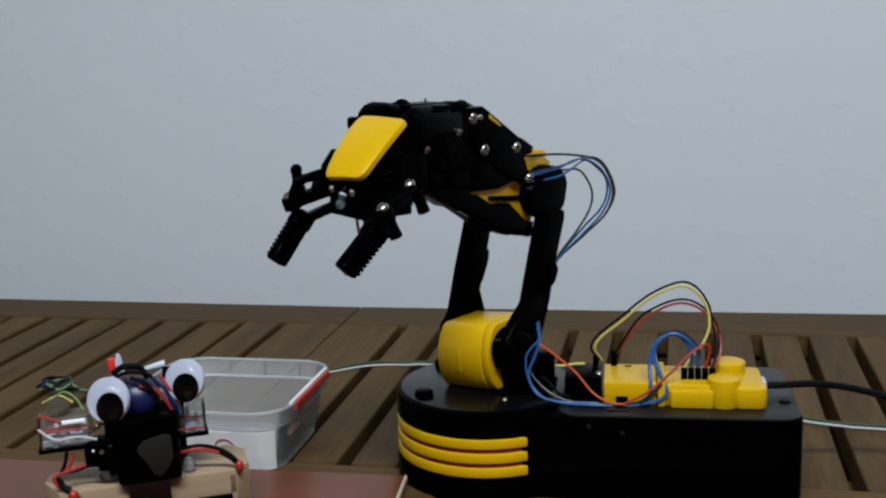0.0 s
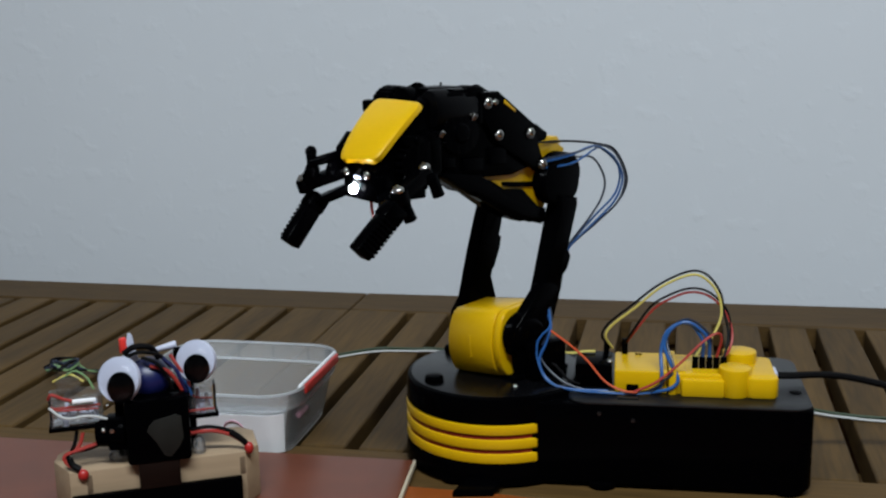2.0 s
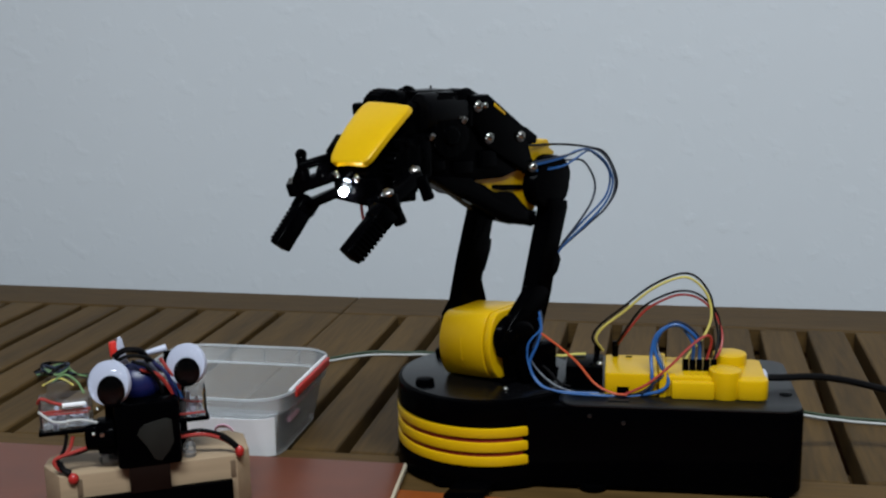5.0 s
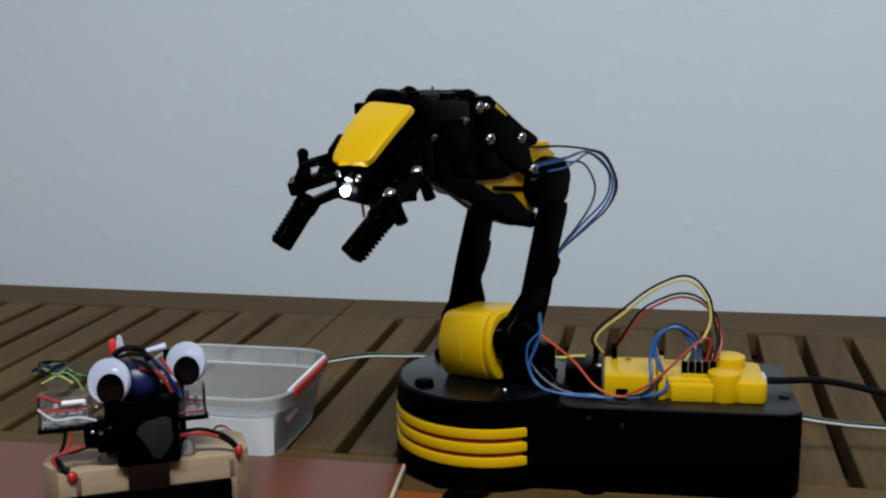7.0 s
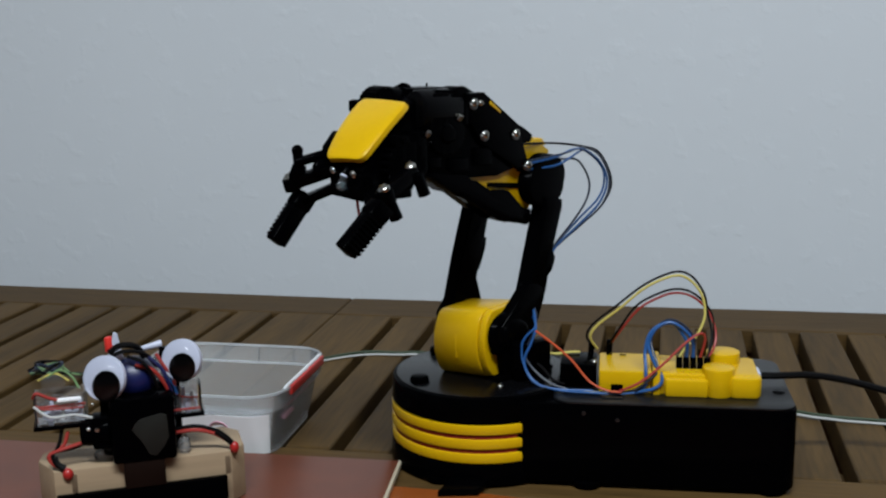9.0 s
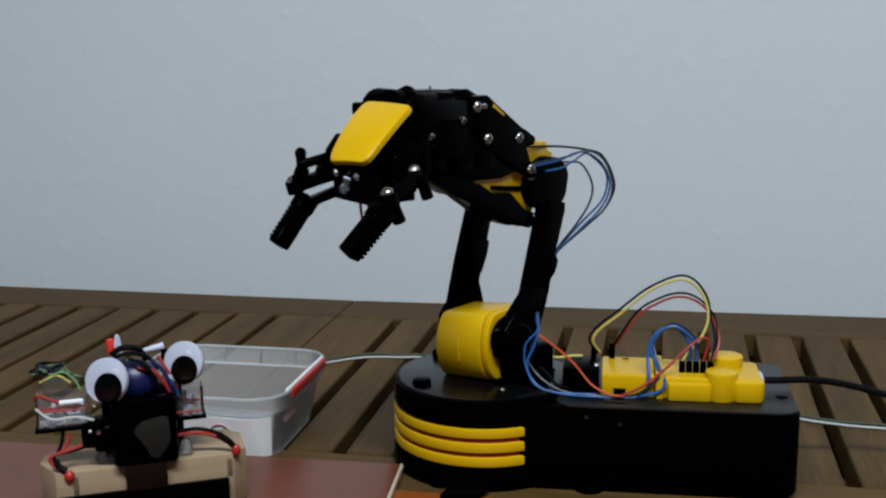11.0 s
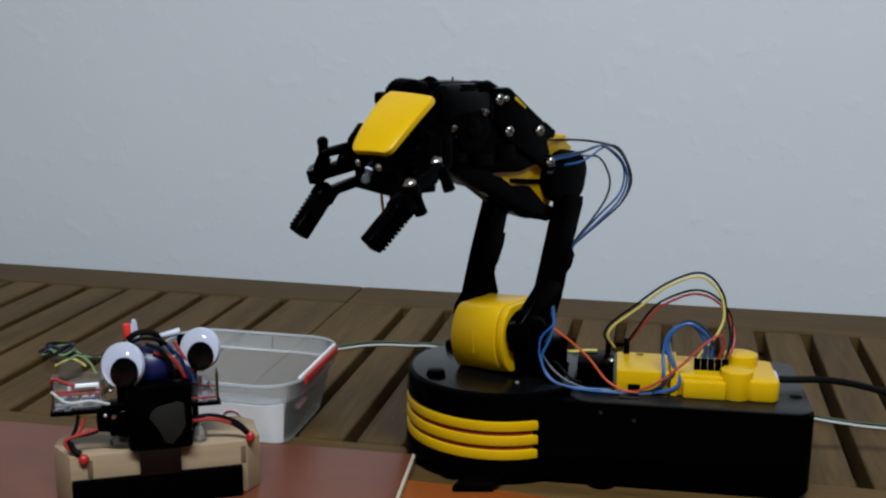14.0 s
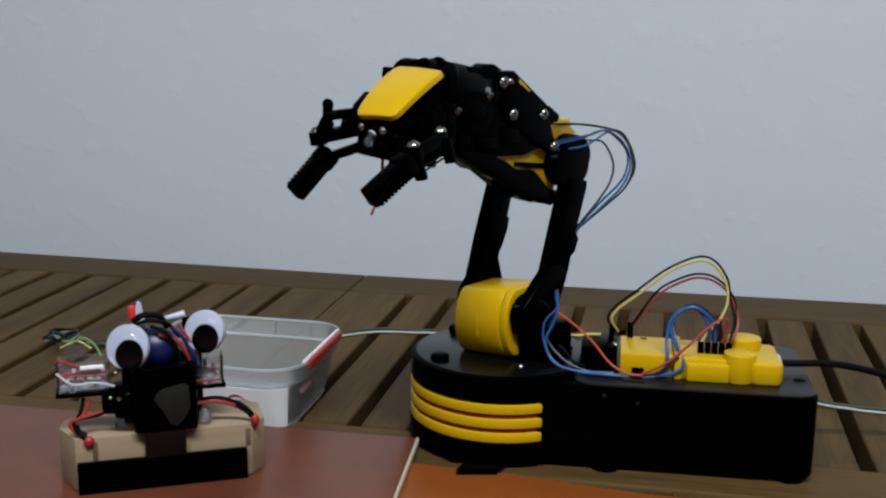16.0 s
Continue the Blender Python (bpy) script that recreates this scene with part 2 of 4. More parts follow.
def tube(pts, r, n=8, steps=6, bm=None):
    own = bmesh.new()
    line = smooth_line(pts, steps)
    rings, side = [], None
    for i, p in enumerate(line):
        way = (line[min(i + 1, len(line) - 1)] - line[max(i - 1, 0)]).normalized()
        if side is None:
            side = way.orthogonal().normalized()
        side = (side - way * side.dot(way)).normalized()
        up = way.cross(side)
        rings.append([own.verts.new(p + r * (math.cos(a) * side + math.sin(a) * up)) for a in (2 * math.pi * k / n for k in range(n))])
    for a, b in zip(rings, rings[1:]):
        for k in range(n):
            own.faces.new((a[k], a[(k + 1) % n], b[(k + 1) % n], b[k]))
    own.faces.new(rings[0][::-1])
    own.faces.new(rings[-1])
    return join(bm, own)


def arc(cx, cy, r, a0, a1, n):
    return [(cx + r * math.cos(radians(a0 + (a1 - a0) * i / n)), cy + r * math.sin(radians(a0 + (a1 - a0) * i / n))) for i in range(n + 1)]


def rounded(x0, x1, y0, y1, r, n=6):
    return arc(x1 - r, y0 + r, r, -90, 0, n) + arc(x1 - r, y1 - r, r, 0, 90, n) + arc(x0 + r, y1 - r, r, 90, 180, n) + arc(x0 + r, y0 + r, r, 180, 270, n)


def capsule(p, q, r, r2, n=10):
    """Outline of a bar with round ends of radius r at p and r2 at q."""
    a = math.degrees(math.atan2(q[1] - p[1], q[0] - p[0]))
    return arc(p[0], p[1], r, a + 90, a + 270, n) + arc(q[0], q[1], r2, a - 90, a + 90, n)


def screw(p, way, r, parent, name="screw"):
    p, way = Vector(p), Vector(way).normalized()
    turn = way.to_track_quat("Z", "Y").to_matrix().to_4x4()
    bm = ball(p, r, (1, 1, 0.62), 16, m=turn)
    slot = Matrix.Translation(p + way * r * 0.56) @ turn
    for k in (0, 1):
        block(-r * 0.5, r * 0.5, -r * 0.09, r * 0.09, -r * 0.05, r * 0.1, 0, bm=bm, m=slot @ Matrix.Rotation(k * math.pi / 2 + 0.4, 4, "Z"))
    return part(name, bm, STEEL, parent, "domed steel screw head")


# ---- the room ----
FLOOR_Z = -0.74


def structure(name, bm, mat, label):
    ob = new(name, mesh_of(bm, mat, False, name))
    return tagged(ob, label, name.split("_")[0], kind="structure")


WALL_Y = 1.13
structure("wall_north", block(-2.2, 2.4, WALL_Y, WALL_Y + 0.12, FLOOR_Z, CEIL, 0), WALL, "pale blue-grey painted plaster wall behind the table")
structure("wall_south", block(-2.2, 2.4, -2.42, -2.30, FLOOR_Z, CEIL, 0), DIMWALL, "plain unseen wall, dark to cut reflections in black plastic")
structure("wall_west", block(-2.32, -2.2, -2.42, WALL_Y + 0.12, FLOOR_Z, CEIL, 0), WALL, "plain painted plaster wall closing the room")
structure("wall_east", block(2.4, 2.52, -2.42, WALL_Y + 0.12, FLOOR_Z, CEIL, 0), DIMWALL, "plain unseen wall, dark to cut reflections in black plastic")
structure("ceiling", block(-2.32, 2.52, -2.42, WALL_Y + 0.12, CEIL, CEIL + 0.1, 0), WALL, "plain white painted ceiling over the room")
structure("floor", block(-2.32, 2.52, -2.42, WALL_Y + 0.12, FLOOR_Z - 0.1, FLOOR_Z, 0), TILE, "terracotta coloured floor under the table")

# ---- slatted garden table: two framed panels side by side ----
table = thing("garden_table", pose(0, 0, 0), "weathered brown slatted wooden garden table", "table")
NEAR0, NEAR1 = 0.575, 0.6285
THICK = 0.022


def board(name, x0, x1, y0, y1, mat, drop=0.0):
    bm = block(x0, x1, y0, y1, -THICK, -drop, 0.0018, 2)
    bmesh.ops.translate(bm, vec=(-(x0 + x1) / 2, -(y0 + y1) / 2, 0), verts=bm.verts[:])
    return part(name, bm, mat, table, m=pose((x0 + x1) / 2, (y0 + y1) / 2, 0), smooth=False)


def panel(stile0, stile1, first, pitch, gap, count, far0, far1, far2):
    """One table panel; first: the near edge in x of the first gap; gaps run on by pitch."""
    bm = prism([(stile0, far0), (stile1, far0), (stile1, far1), (stile0, far2)], -THICK, 0.0, "z", 0.0018)
    part("rail", bm, WOODX, table, smooth=False)
    board("rail", stile0, stile1, NEAR0, NEAR1, WOODX)
    board("rail", stile0, stile1, -0.10, -0.03, WOODX)
    for a, b in ((stile0, first), (first + pitch * (count - 1) + gap, stile1)):
        board("stile", a, b, NEAR1 + 0.0022, far0 - 0.0008, WOOD)
        board("stile", a, b, -0.03 + 0.0008, NEAR0 - 0.0008, WOOD)
    for k in range(count - 1):
        a, b = first + pitch * k + gap, first + pitch * (k + 1)
        low = 0.0006 * ((k * 7) % 3)
        board("slat", a, b, NEAR1 + 0.0022, far0 - 0.0008, WOOD, low)
        board("slat", a, b, -0.03 + 0.0008, NEAR0 - 0.0008, WOOD, low)
    for x in (stile0 + 0.03, stile1 - 0.03):
        for y in (0.0, 0.99):
            part("leg", block(x - 0.025, x + 0.025, y - 0.025, y + 0.025, FLOOR_Z, -THICK, 0.003), WOOD, table)


panel(-0.0812, 0.60, -0.0264, 0.0392, 0.0088, 15, 0.9575, 1.0345, 1.0198)
panel(-0.76, -0.0822, -0.1426 - 0.0408 * 13, 0.0408, 0.0075, 14, 0.9575, 1.0198, 1.0270)
# Added unseen board that keeps the lit wall out of the slat gaps.
part("apron", block(-0.74, 0.58, 0.962, 0.984, -0.150, -THICK - 0.0005, 0.002), WOODX, table)
for y in (0.90, 0.68, 0.30):
    part("batten", block(-0.74, 0.58, y - 0.015, y + 0.015, -THICK - 0.02, -THICK, 0.002), WOODX, table)

# ---- boards on the table ----
orange_board = thing("orange_board", pose(0, 0, 0.0), "glossy orange-brown laminate board lying on the table", "board")
part("sheet", prism([(-0.30, 0.18), (0.50, 0.18), (0.50, 0.551), (0.2029, 0.5615), (0.1259, 0.5715), (0.05, 0.574), (-0.30, 0.574)], 0.0003, 0.0022, "z", 0.0004), ORANGE, orange_board)
red_board = thing("red_board", pose(0, 0, 0.0024), "reddish-brown laminate board with a pale cut edge", "board")
RB = [(-0.42, 0.16), (0.100, 0.16), (0.0645, 0.604), (-0.42, 0.592)]
part("sheet", prism(RB, 0.0, 0.0030, "z", 0.0004), REDBOARD, red_board)
way = Vector((0.0645 - 0.100, 0.604 - 0.16, 0)).normalized()
out = Vector((way.y, -way.x, 0))
c0, c1 = Vector((0.100, 0.16, 0)), Vector((0.0645, 0.604, 0))
part("edge_strip", prism([(c0 + out * 0.0002)[:2], (c0 + out * 0.0022)[:2], (c1 + out * 0.0022)[:2], (c1 + out * 0.0002)[:2]], 0.0, 0.0034, "z", 0.0003), EDGE, red_board, "pale raw cut edge")

# ---- robot arm ----
HEAD = 227.0
arm = thing("robot_arm", pose(0.111, 0.638, 0.0), "black and yellow plastic toy robot arm on the table", "robot arm")
base_m = pose(0, 0, 0, 0, 0, 2.67)
turn_m = pose(0, 0, 0, 0, 0, HEAD)


def base_part(name, bm, mat, label="", parent=None):
    return part(name, bm, mat, parent or arm, label, base_m if parent is None else None)


# arm outlined to fit the camera's view, then warped in depth along sight lines
VIEW_WARP = Matrix(((1.30229, -0.24364, 0, 0), (0.39601, 0.68082, 0, 0), (0.20444, -0.16478, 1, 0), (0.74587, -0.60117, 0, 1)))


def warped(p):
    q = VIEW_WARP @ Vector(p).to_4d()
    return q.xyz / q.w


def arm_part(name, bm, mat, label="", parent=None, warp=True):
    if warp:
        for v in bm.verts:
            v.co = warped(v.co)
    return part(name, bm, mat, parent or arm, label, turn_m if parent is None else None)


def toothed(u, z, r0, r1, n):
    out = []
    for k in range(n):
        for f, r in ((0.0, r0), (0.2, r1), (0.5, r1), (0.7, r0)):
            a = 2 * math.pi * (k + f) / n
            out.append((u + r * math.cos(a), z + r * math.sin(a)))
    return out


def warped_part(name, bm, mat, parent, label=""):
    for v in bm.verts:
        v.co = warped(v.co)
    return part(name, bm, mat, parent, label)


TOP = 0.051
R = 0.056
box = base_part("base_box", prism(rounded(0.0, 0.1830, -0.0485, 0.0485, 0.010), 0.0035, TOP, "z", 0.0012), BLACK, "black battery box of the base")
part("lid", prism(rounded(0.046, 0.1822, -0.0480, 0.0480, 0.011), TOP, TOP + 0.0014, "z", 0.0006), BLACK_TOP, box)
drum = base_part("drum", rod((0, 0, 0.0035), (0, 0, 0.0385), R - 0.0010, n=72, edge=0.0006), MAROON, "dark drum behind the yellow bands")
part("skirt", rod((0, 0, 0.0022), (0, 0, 0.0148), R + 0.0015, R + 0.0002, n=72, edge=0.0008), BLACK, drum)
for z in (0.0152, 0.0238, 0.0325):
    part("band", rod((0, 0, z), (0, 0, z + 0.0060), R + 0.0004, n=72, edge=0.0009), YELLOW, drum, "yellow plastic band")
for x, y in ((0.066, -0.043), (0.17, -0.040), (0.066, 0.043), (0.17, 0.040), (-0.02, 0.045), (-0.02, -0.045)):
    base_part("foot", rod((x, y, 0.0), (x, y, 0.0045), 0.0085, 0.0095, n=24), BLACK)
base_part("peg", rod((0.1755, -0.0190, TOP + 0.0014), (0.1755, -0.0190, TOP + 0.0018), 0.0035, n=20, edge=0.0001), BLACK, "dark screw hole cap")
base_part("clip", block(0.074, 0.086, -0.0415, -0.0375, TOP + 0.001, TOP + 0.0025, 0.0005), BLACK_TOP)
for x, z in ((0.064, 0.046), (0.083, 0.0425)):
    base_part("pin", rod((x, -0.0480, z), (x, -0.0489, z), 0.0013, n=12, edge=0.0002), BLACK_TOP)

# turning disc and shoulder bracket
disc = arm_part("turntable", rod((0, 0, 0.0390), (0, 0, 0.0545), R + 0.0004, R - 0.0006, n=72, edge=0.0016), BLACK, "black turntable disc", warp=False)
part("top_plate", rod((0, 0, 0.0545), (0, 0, 0.0551), R - 0.003, n=72, edge=0.0003), BLACK_DISC, disc)
bm = block(-0.034, 0.009, -0.022, 0.028, 0.0551, 0.0582, 0.0010)
block(-0.026, 0.000, 0.0235, 0.0360, 0.0551, 0.078, 0.003, bm=bm)
block(-0.026, 0.004, -0.0385, -0.0290, 0.0551, 0.078, 0.003, bm=bm)
arm_part("shoulder_bracket", bm, BLACK, warp=False)
for u, v in ((0.0445, -0.004), (-0.0225, 0.0310), (0.000, -0.047)):
    bm = rod((u, v, 0.0551), (u, v, 0.0590), 0.0060, 0.0052, n=20, edge=0.001)
    arm_part("bolt", bm, BLACK, warp=False)

# Small screw added for a glint beside the gearbox.
screw((0.0140, 0.0358, 0.0562), (0, 0.6, 1), 0.0017, arm).matrix_basis = turn_m

# yellow shoulder gearbox
profile = [(-0.0165, 0.0575), (0.0090, 0.0568), (0.0135, 0.0590)] + arc(-0.0210, 0.0785, 0.0400, -24, 24, 12) + [(0.0138, 0.0975), (0.0115, 0.0990), (-0.0110, 0.1016), (-0.0165, 0.098)]


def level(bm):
    """Cancels the tilt that the view-fitting warp gives the gearbox."""
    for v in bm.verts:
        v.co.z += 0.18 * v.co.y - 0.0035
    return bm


shoulder = arm_part("shoulder_gearbox", level(prism(profile, -0.0255, 0.0195, "y", 0.0012, seg=3)), YELLOW, "yellow plastic shoulder gearbox cover")
warped_part("cover_lip", level(prism([(u * 0.985 - 0.0003, 0.078 + (z - 0.078) * 0.985) for u, z in profile], 0.0197, 0.0262, "y", 0.0010, seg=3)), YELLOW, shoulder)
warped_part("moulding_line", level(rod((0.0182, -0.0020, 0.0690), (0.0186, -0.0020, 0.0830), 0.0008, n=8, edge=0.0002)), YELLOW, shoulder)

# upper arm: two channel-shaped side members
bm = prism(capsule((0.0010, 0.0850), (-0.0120, 0.106), 0.0125, 0.0085), 0.0266, 0.0355, "y", 0.0012)
prism([(-0.0040, 0.090), (-0.0150, 0.088), (-0.0222, 0.110), (-0.0238, 0.118), (-0.0270, 0.132), (-0.0345, 0.158), (-0.0345, 0.1625), (-0.0215, 0.165), (-0.0215, 0.158)], 0.0215, 0.0350, "y", 0.0010, bm=bm)
prism([(-0.0200, 0.1165), (-0.0232, 0.1180), (-0.0262, 0.1208), (-0.0288, 0.1280), (-0.0270, 0.1320), (-0.0230, 0.1320)], 0.026, 0.0356, "y", 0.0006, bm=bm)
block(0.006, 0.014, 0.024, 0.030, 0.078, 0.090, 0.0015, bm=bm)
near_arm = arm_part("upper_arm_side", bm, BLACK, "black plastic side of the upper arm")
warped_part("hub_disc", rod((0.0030, 0.0268, 0.0845), (0.0030, 0.0345, 0.0845), 0.0145, 0.0135, n=40, edge=0.002), BLACK, near_arm)
warped_part("hub_tab", block(0.0075, 0.0150, 0.0264, 0.0320, 0.0735, 0.0835, 0.002), BLACK, near_arm)
warped_part("hub_skirt", prism([(-0.0080, 0.0575), (0.0085, 0.0575), (0.0110, 0.0760), (-0.0085, 0.0790)], 0.0268, 0.0350, "y", 0.0015), BLACK, near_arm)
warped_part("boss", rod((0.002, 0.0350, 0.085), (0.002, 0.0375, 0.085), 0.0105, 0.0090, n=32, edge=0.001), BLACK, near_arm)
warped_part("shoulder_leg", block(-0.006, 0.008, 0.0268, 0.0356, 0.0560, 0.0790, 0.002), BLACK, near_arm)
bm = prism([(0.0030, 0.088), (-0.0200, 0.092), (-0.0164, 0.106), (-0.0226, 0.130), (-0.0295, 0.158), (-0.0295, 0.172), (-0.0165, 0.172), (-0.0155, 0.157), (-0.0048, 0.120)], -0.0385, -0.0260, "y", 0.0010)
prism(capsule((-0.0085, 0.082), (-0.0125, 0.100), 0.0165, 0.0085), -0.0385, -0.0305, "y", 0.0012, bm=bm)
prism([(-0.0140, 0.1112), (-0.0190, 0.1112), (-0.0240, 0.1240), (-0.0252, 0.1310), (-0.0200, 0.1310)], -0.0375, -0.0268, "y", 0.0005, bm=bm)
arm_part("upper_arm_side", bm, BLACK, "black plastic side of the upper arm")

# elbow and forearm: (u, z) outlines drawn across the arm
bm = rod((-0.0245, -0.0270, 0.1720), (-0.0245, 0.0325, 0.1720), 0.0138, n=36, edge=0.0015)
prism(capsule((-0.0245, 0.1720), (-0.0275, 0.1772), 0.0136, 0.0125), -0.0200, 0.0318, "y", 0.0015, bm=bm)
arm_part("elbow_joint", bm, BLACK, "rounded black elbow joint")
fore = [(-0.0365, 0.1905), (-0.0200, 0.1560), (0.0060, 0.1590), (0.0300, 0.1740), (0.0300, 0.2080), (0.0140, 0.2160), (-0.0150, 0.2045)]
core = arm_part("forearm_gearbox", prism(fore, -0.0070, 0.0215, "y", 0.0020), YELLOW, "yellow plastic forearm gearbox")
low = [(-0.0175, 0.1570), (-0.0165, 0.1495), (-0.0140, 0.1480), (-0.0125, 0.1484), (-0.0095, 0.1506), (-0.0085, 0.1498), (-0.0052, 0.1500), (-0.0015, 0.1524), (-0.0005, 0.1512), (0.0020, 0.1512), (0.0164, 0.1588), (0.0335, 0.1708), (0.0385, 0.1714), (0.0555, 0.1826), (0.0530, 0.1845), (0.0300, 0.1815), (0.0200, 0.1735), (0.0110, 0.1668), (0.0000, 0.1612)]
warped_part("lower_guard", prism(low, 0.0040, 0.0265, "y", 0.0010), BLACK, core)
top_guard = [(0.0146, 0.2178), (-0.0150, 0.2060), (-0.0225, 0.2008), (-0.0215, 0.1960), (-0.0120, 0.1950), (0.0120, 0.2040)]
warped_part("top_guard", prism(top_guard, -0.0078, 0.0217, "y", 0.0010), BLACK, core)
warped_part("upper_cover", prism([(-0.0100, 0.1935), (-0.0183, 0.1979), (-0.0303, 0.1980), (-0.0332, 0.1938), (-0.0253, 0.1919), (-0.0233, 0.1863), (-0.0110, 0.1883)], 0.0120, 0.0216, "y", 0.0010), YELLOW, core)
# Black overlay added to darken the gearbox's lower edge.
warped_part("shade_plate", prism([(0.0300, 0.1760), (0.0224, 0.1774), (0.0129, 0.1712), (0.0044, 0.1705), (-0.0003, 0.1700), (-0.0104, 0.1600), (-0.0160, 0.1545), (0.0056, 0.1522), (0.0335, 0.1692)], 0.0190, 0.0262, "y", 0.0006), BLACK, core)
warped_part("strap", prism([(-0.0190, 0.1722), (0.0120, 0.1752), (0.0120, 0.1728), (0.0030, 0.1712), (-0.0170, 0.1695)], 0.0210, 0.0228, "y", 0.0005), BLACK, core)
warped_part("catch", block(-0.0245, -0.0100, 0.0150, 0.0232, 0.1795, 0.1868, 0.0006), BLACK, core)
side = [(0.0310, 0.2275), (0.0185, 0.2275), (-0.0060, 0.2085), (-0.0140, 0.1850), (-0.0070, 0.1815), (0.0205, 0.1985), (0.0305, 0.2145)]
warped_part("side_plate", prism(side, 0.0217, 0.0285, "y", 0.0010), BLACK, core)
warped_part("side_plate", prism([(u + 0.003, z - 0.001) for u, z in side], -0.0130, -0.0072, "y", 0.0010), BLACK, core)
yoke = [(0.0480, 0.2300), (0.0290, 0.2290), (0.0130, 0.2110), (-0.0060, 0.1825), (0.0065, 0.1790), (0.0275, 0.1795), (0.0530, 0.1835), (0.0580, 0.2050)]
warped_part("wrist_yoke", prism(yoke, 0.0130, 0.0245, "y", 0.0005), BLACK, core)
warped_part("yellow_strip", prism([(0.0150, 0.2228), (0.0071, 0.2164), (0.0078, 0.2153), (0.0155, 0.2208)], 0.0286, 0.0293, "y", 0.0002), YELLOW, core)
warped_part("wheel_cover", prism(toothed(0.0440, 0.2060, 0.0118, 0.0125, 26), 0.0246, 0.0275, "y", 0.0004), BLACK, core, "black toothed wheel cover")
warped_part("wheel_hub", rod((0.0440, 0.0275, 0.2060), (0.0440, 0.0290, 0.2060), 0.0060, 0.0045, n=24, edge=0.0005), BLACK, core)
warped_part("latch", block(0.0300, 0.0420, 0.0246, 0.0282, 0.1840, 0.1915, 0.0008), BLACK, core)
warped_part("latch", block(0.0130, 0.0240, 0.0246, 0.0278, 0.1860, 0.1960, 0.0008), BLACK, core)
warped_part("rib", block(0.0480, 0.0550, 0.0246, 0.0270, 0.1870, 0.1930, 0.0008), BLACK, core)
warped_part("rib", block(0.0300, 0.0330, 0.0246, 0.0285, 0.2100, 0.2220, 0.0008), BLACK, core)
warped_part("pin", rod((0.0370, 0.0246, 0.2170), (0.0370, 0.0280, 0.2170), 0.0022, n=14), STEEL, core)
warped_part("pin", rod((0.0560, 0.0246, 0.2010), (0.0560, 0.0262, 0.2010), 0.0016, n=14), BLACK, core)
warped_part("wrist_yoke", prism([(u, max(z, 0.1880)) for u, z in yoke], -0.0210, -0.0130, "y", 0.0015), BLACK, core)
for p, q in (((0.0920, 0.0350, 0.1757), (0.0600, 0.0200, 0.1830)), ((0.0905, 0.0350, 0.1735), (0.0600, 0.0200, 0.1808))):
    warped_part("pull_rod", rod(p, q, 0.0006, n=8, edge=0.0001), BLACKWIRE, core, "thin black pull rod")
warped_part("motor_can", rod((-0.0390, -0.005, 0.1900), (-0.0040, -0.005, 0.2100), 0.0076, n=28, edge=0.0015), BLACK_TOP, core, "dark rounded motor cover")
warped_part("motor_band", rod((-0.0250, -0.005, 0.1988), (-0.0130, -0.005, 0.2055), 0.0080, n=28, edge=0.0006), YELLOW, core, "yellow motor clamp")
warped_part("front_cap", rod((-0.0030, -0.003, 0.2130), (0.0150, -0.003, 0.2230), 0.0080, n=24, edge=0.001), BLACK, core)
warped_part("yellow_tip", block(0.0060, 0.0140, 0.0060, 0.0190, 0.2150, 0.2205, 0.001), YELLOW, core)
warped_part("hinge_lug", rod((0.0330, 0.0120, 0.2240), (0.0330, 0.0262, 0.2240), 0.0072, n=24, edge=0.001), BLACK, core)
for u, z in ((0.0268, 0.2222), (0.0193, 0.2041), (-0.0034, 0.2033), (-0.0125, 0.1846)):
    # The stub below each head imitates its reflection in the plastic.
    bm = rod((u, 0.0270, z - 0.0016), (u, 0.0300, z - 0.0016), 0.0024, n=18, edge=0.0005)
    warped_part("screw_socket", bm, GLINT_METAL, core, "dull metal stub standing in for the screw's reflection")
    screw(warped((u, 0.0298, z)), (0, 1, 0.35), 0.0025, arm).matrix_basis = turn_m
# Two dull rods in place of faint long glints.
for u, z in ((0.0362, 0.2141), (0.0582, 0.2065)):
    warped_part("pin", rod((u, 0.0280, z - 0.0012), (u - 0.0006, 0.0300, z + 0.0016), 0.0013, n=12, edge=0.0003), GLINT_METAL, core)
screw(warped((0.0216, 0.0290, 0.2217)), (0, 1, 0.2), 0.0018, arm).matrix_basis = turn_m

# hand: turns about the wrist, whose axis runs across the arm
WU, WZ = 0.030, 0.195


WRIST = warped((WU, 0, WZ))
WRIST_AXIS = (warped((WU, 0.01, WZ)) - warped((WU, -0.01, WZ))).normalized()


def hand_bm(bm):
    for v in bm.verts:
        v.co = warped(v.co) - WRIST
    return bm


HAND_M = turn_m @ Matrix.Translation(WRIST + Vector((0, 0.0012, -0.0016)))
body = [(0.0340, 0.2000), (0.0400, 0.1850), (0.0560, 0.1800), (0.0800, 0.1760), (0.0930, 0.1800), (0.0940, 0.1900), (0.0680, 0.2180), (0.0560, 0.2290), (0.0400, 0.2290)]
bm = prism(body, -0.0150, 0.0170, "y", 0.002)
rod((0.036, -0.0125, 0.203), (0.036, 0.0125, 0.203), 0.0125, n=28, bm=bm, edge=0.001)
rod((0.0460, 0.0100, 0.2215), (0.0460, 0.0240, 0.2215), 0.0090, n=28, bm=bm, edge=0.001)
hand = part("gripper_body", hand_bm(bm), BLACK, arm, "black plastic gripper body", HAND_M)


def hand_part(name, bm, mat, label=""):
    return part(name, hand_bm(bm), mat, hand, label)


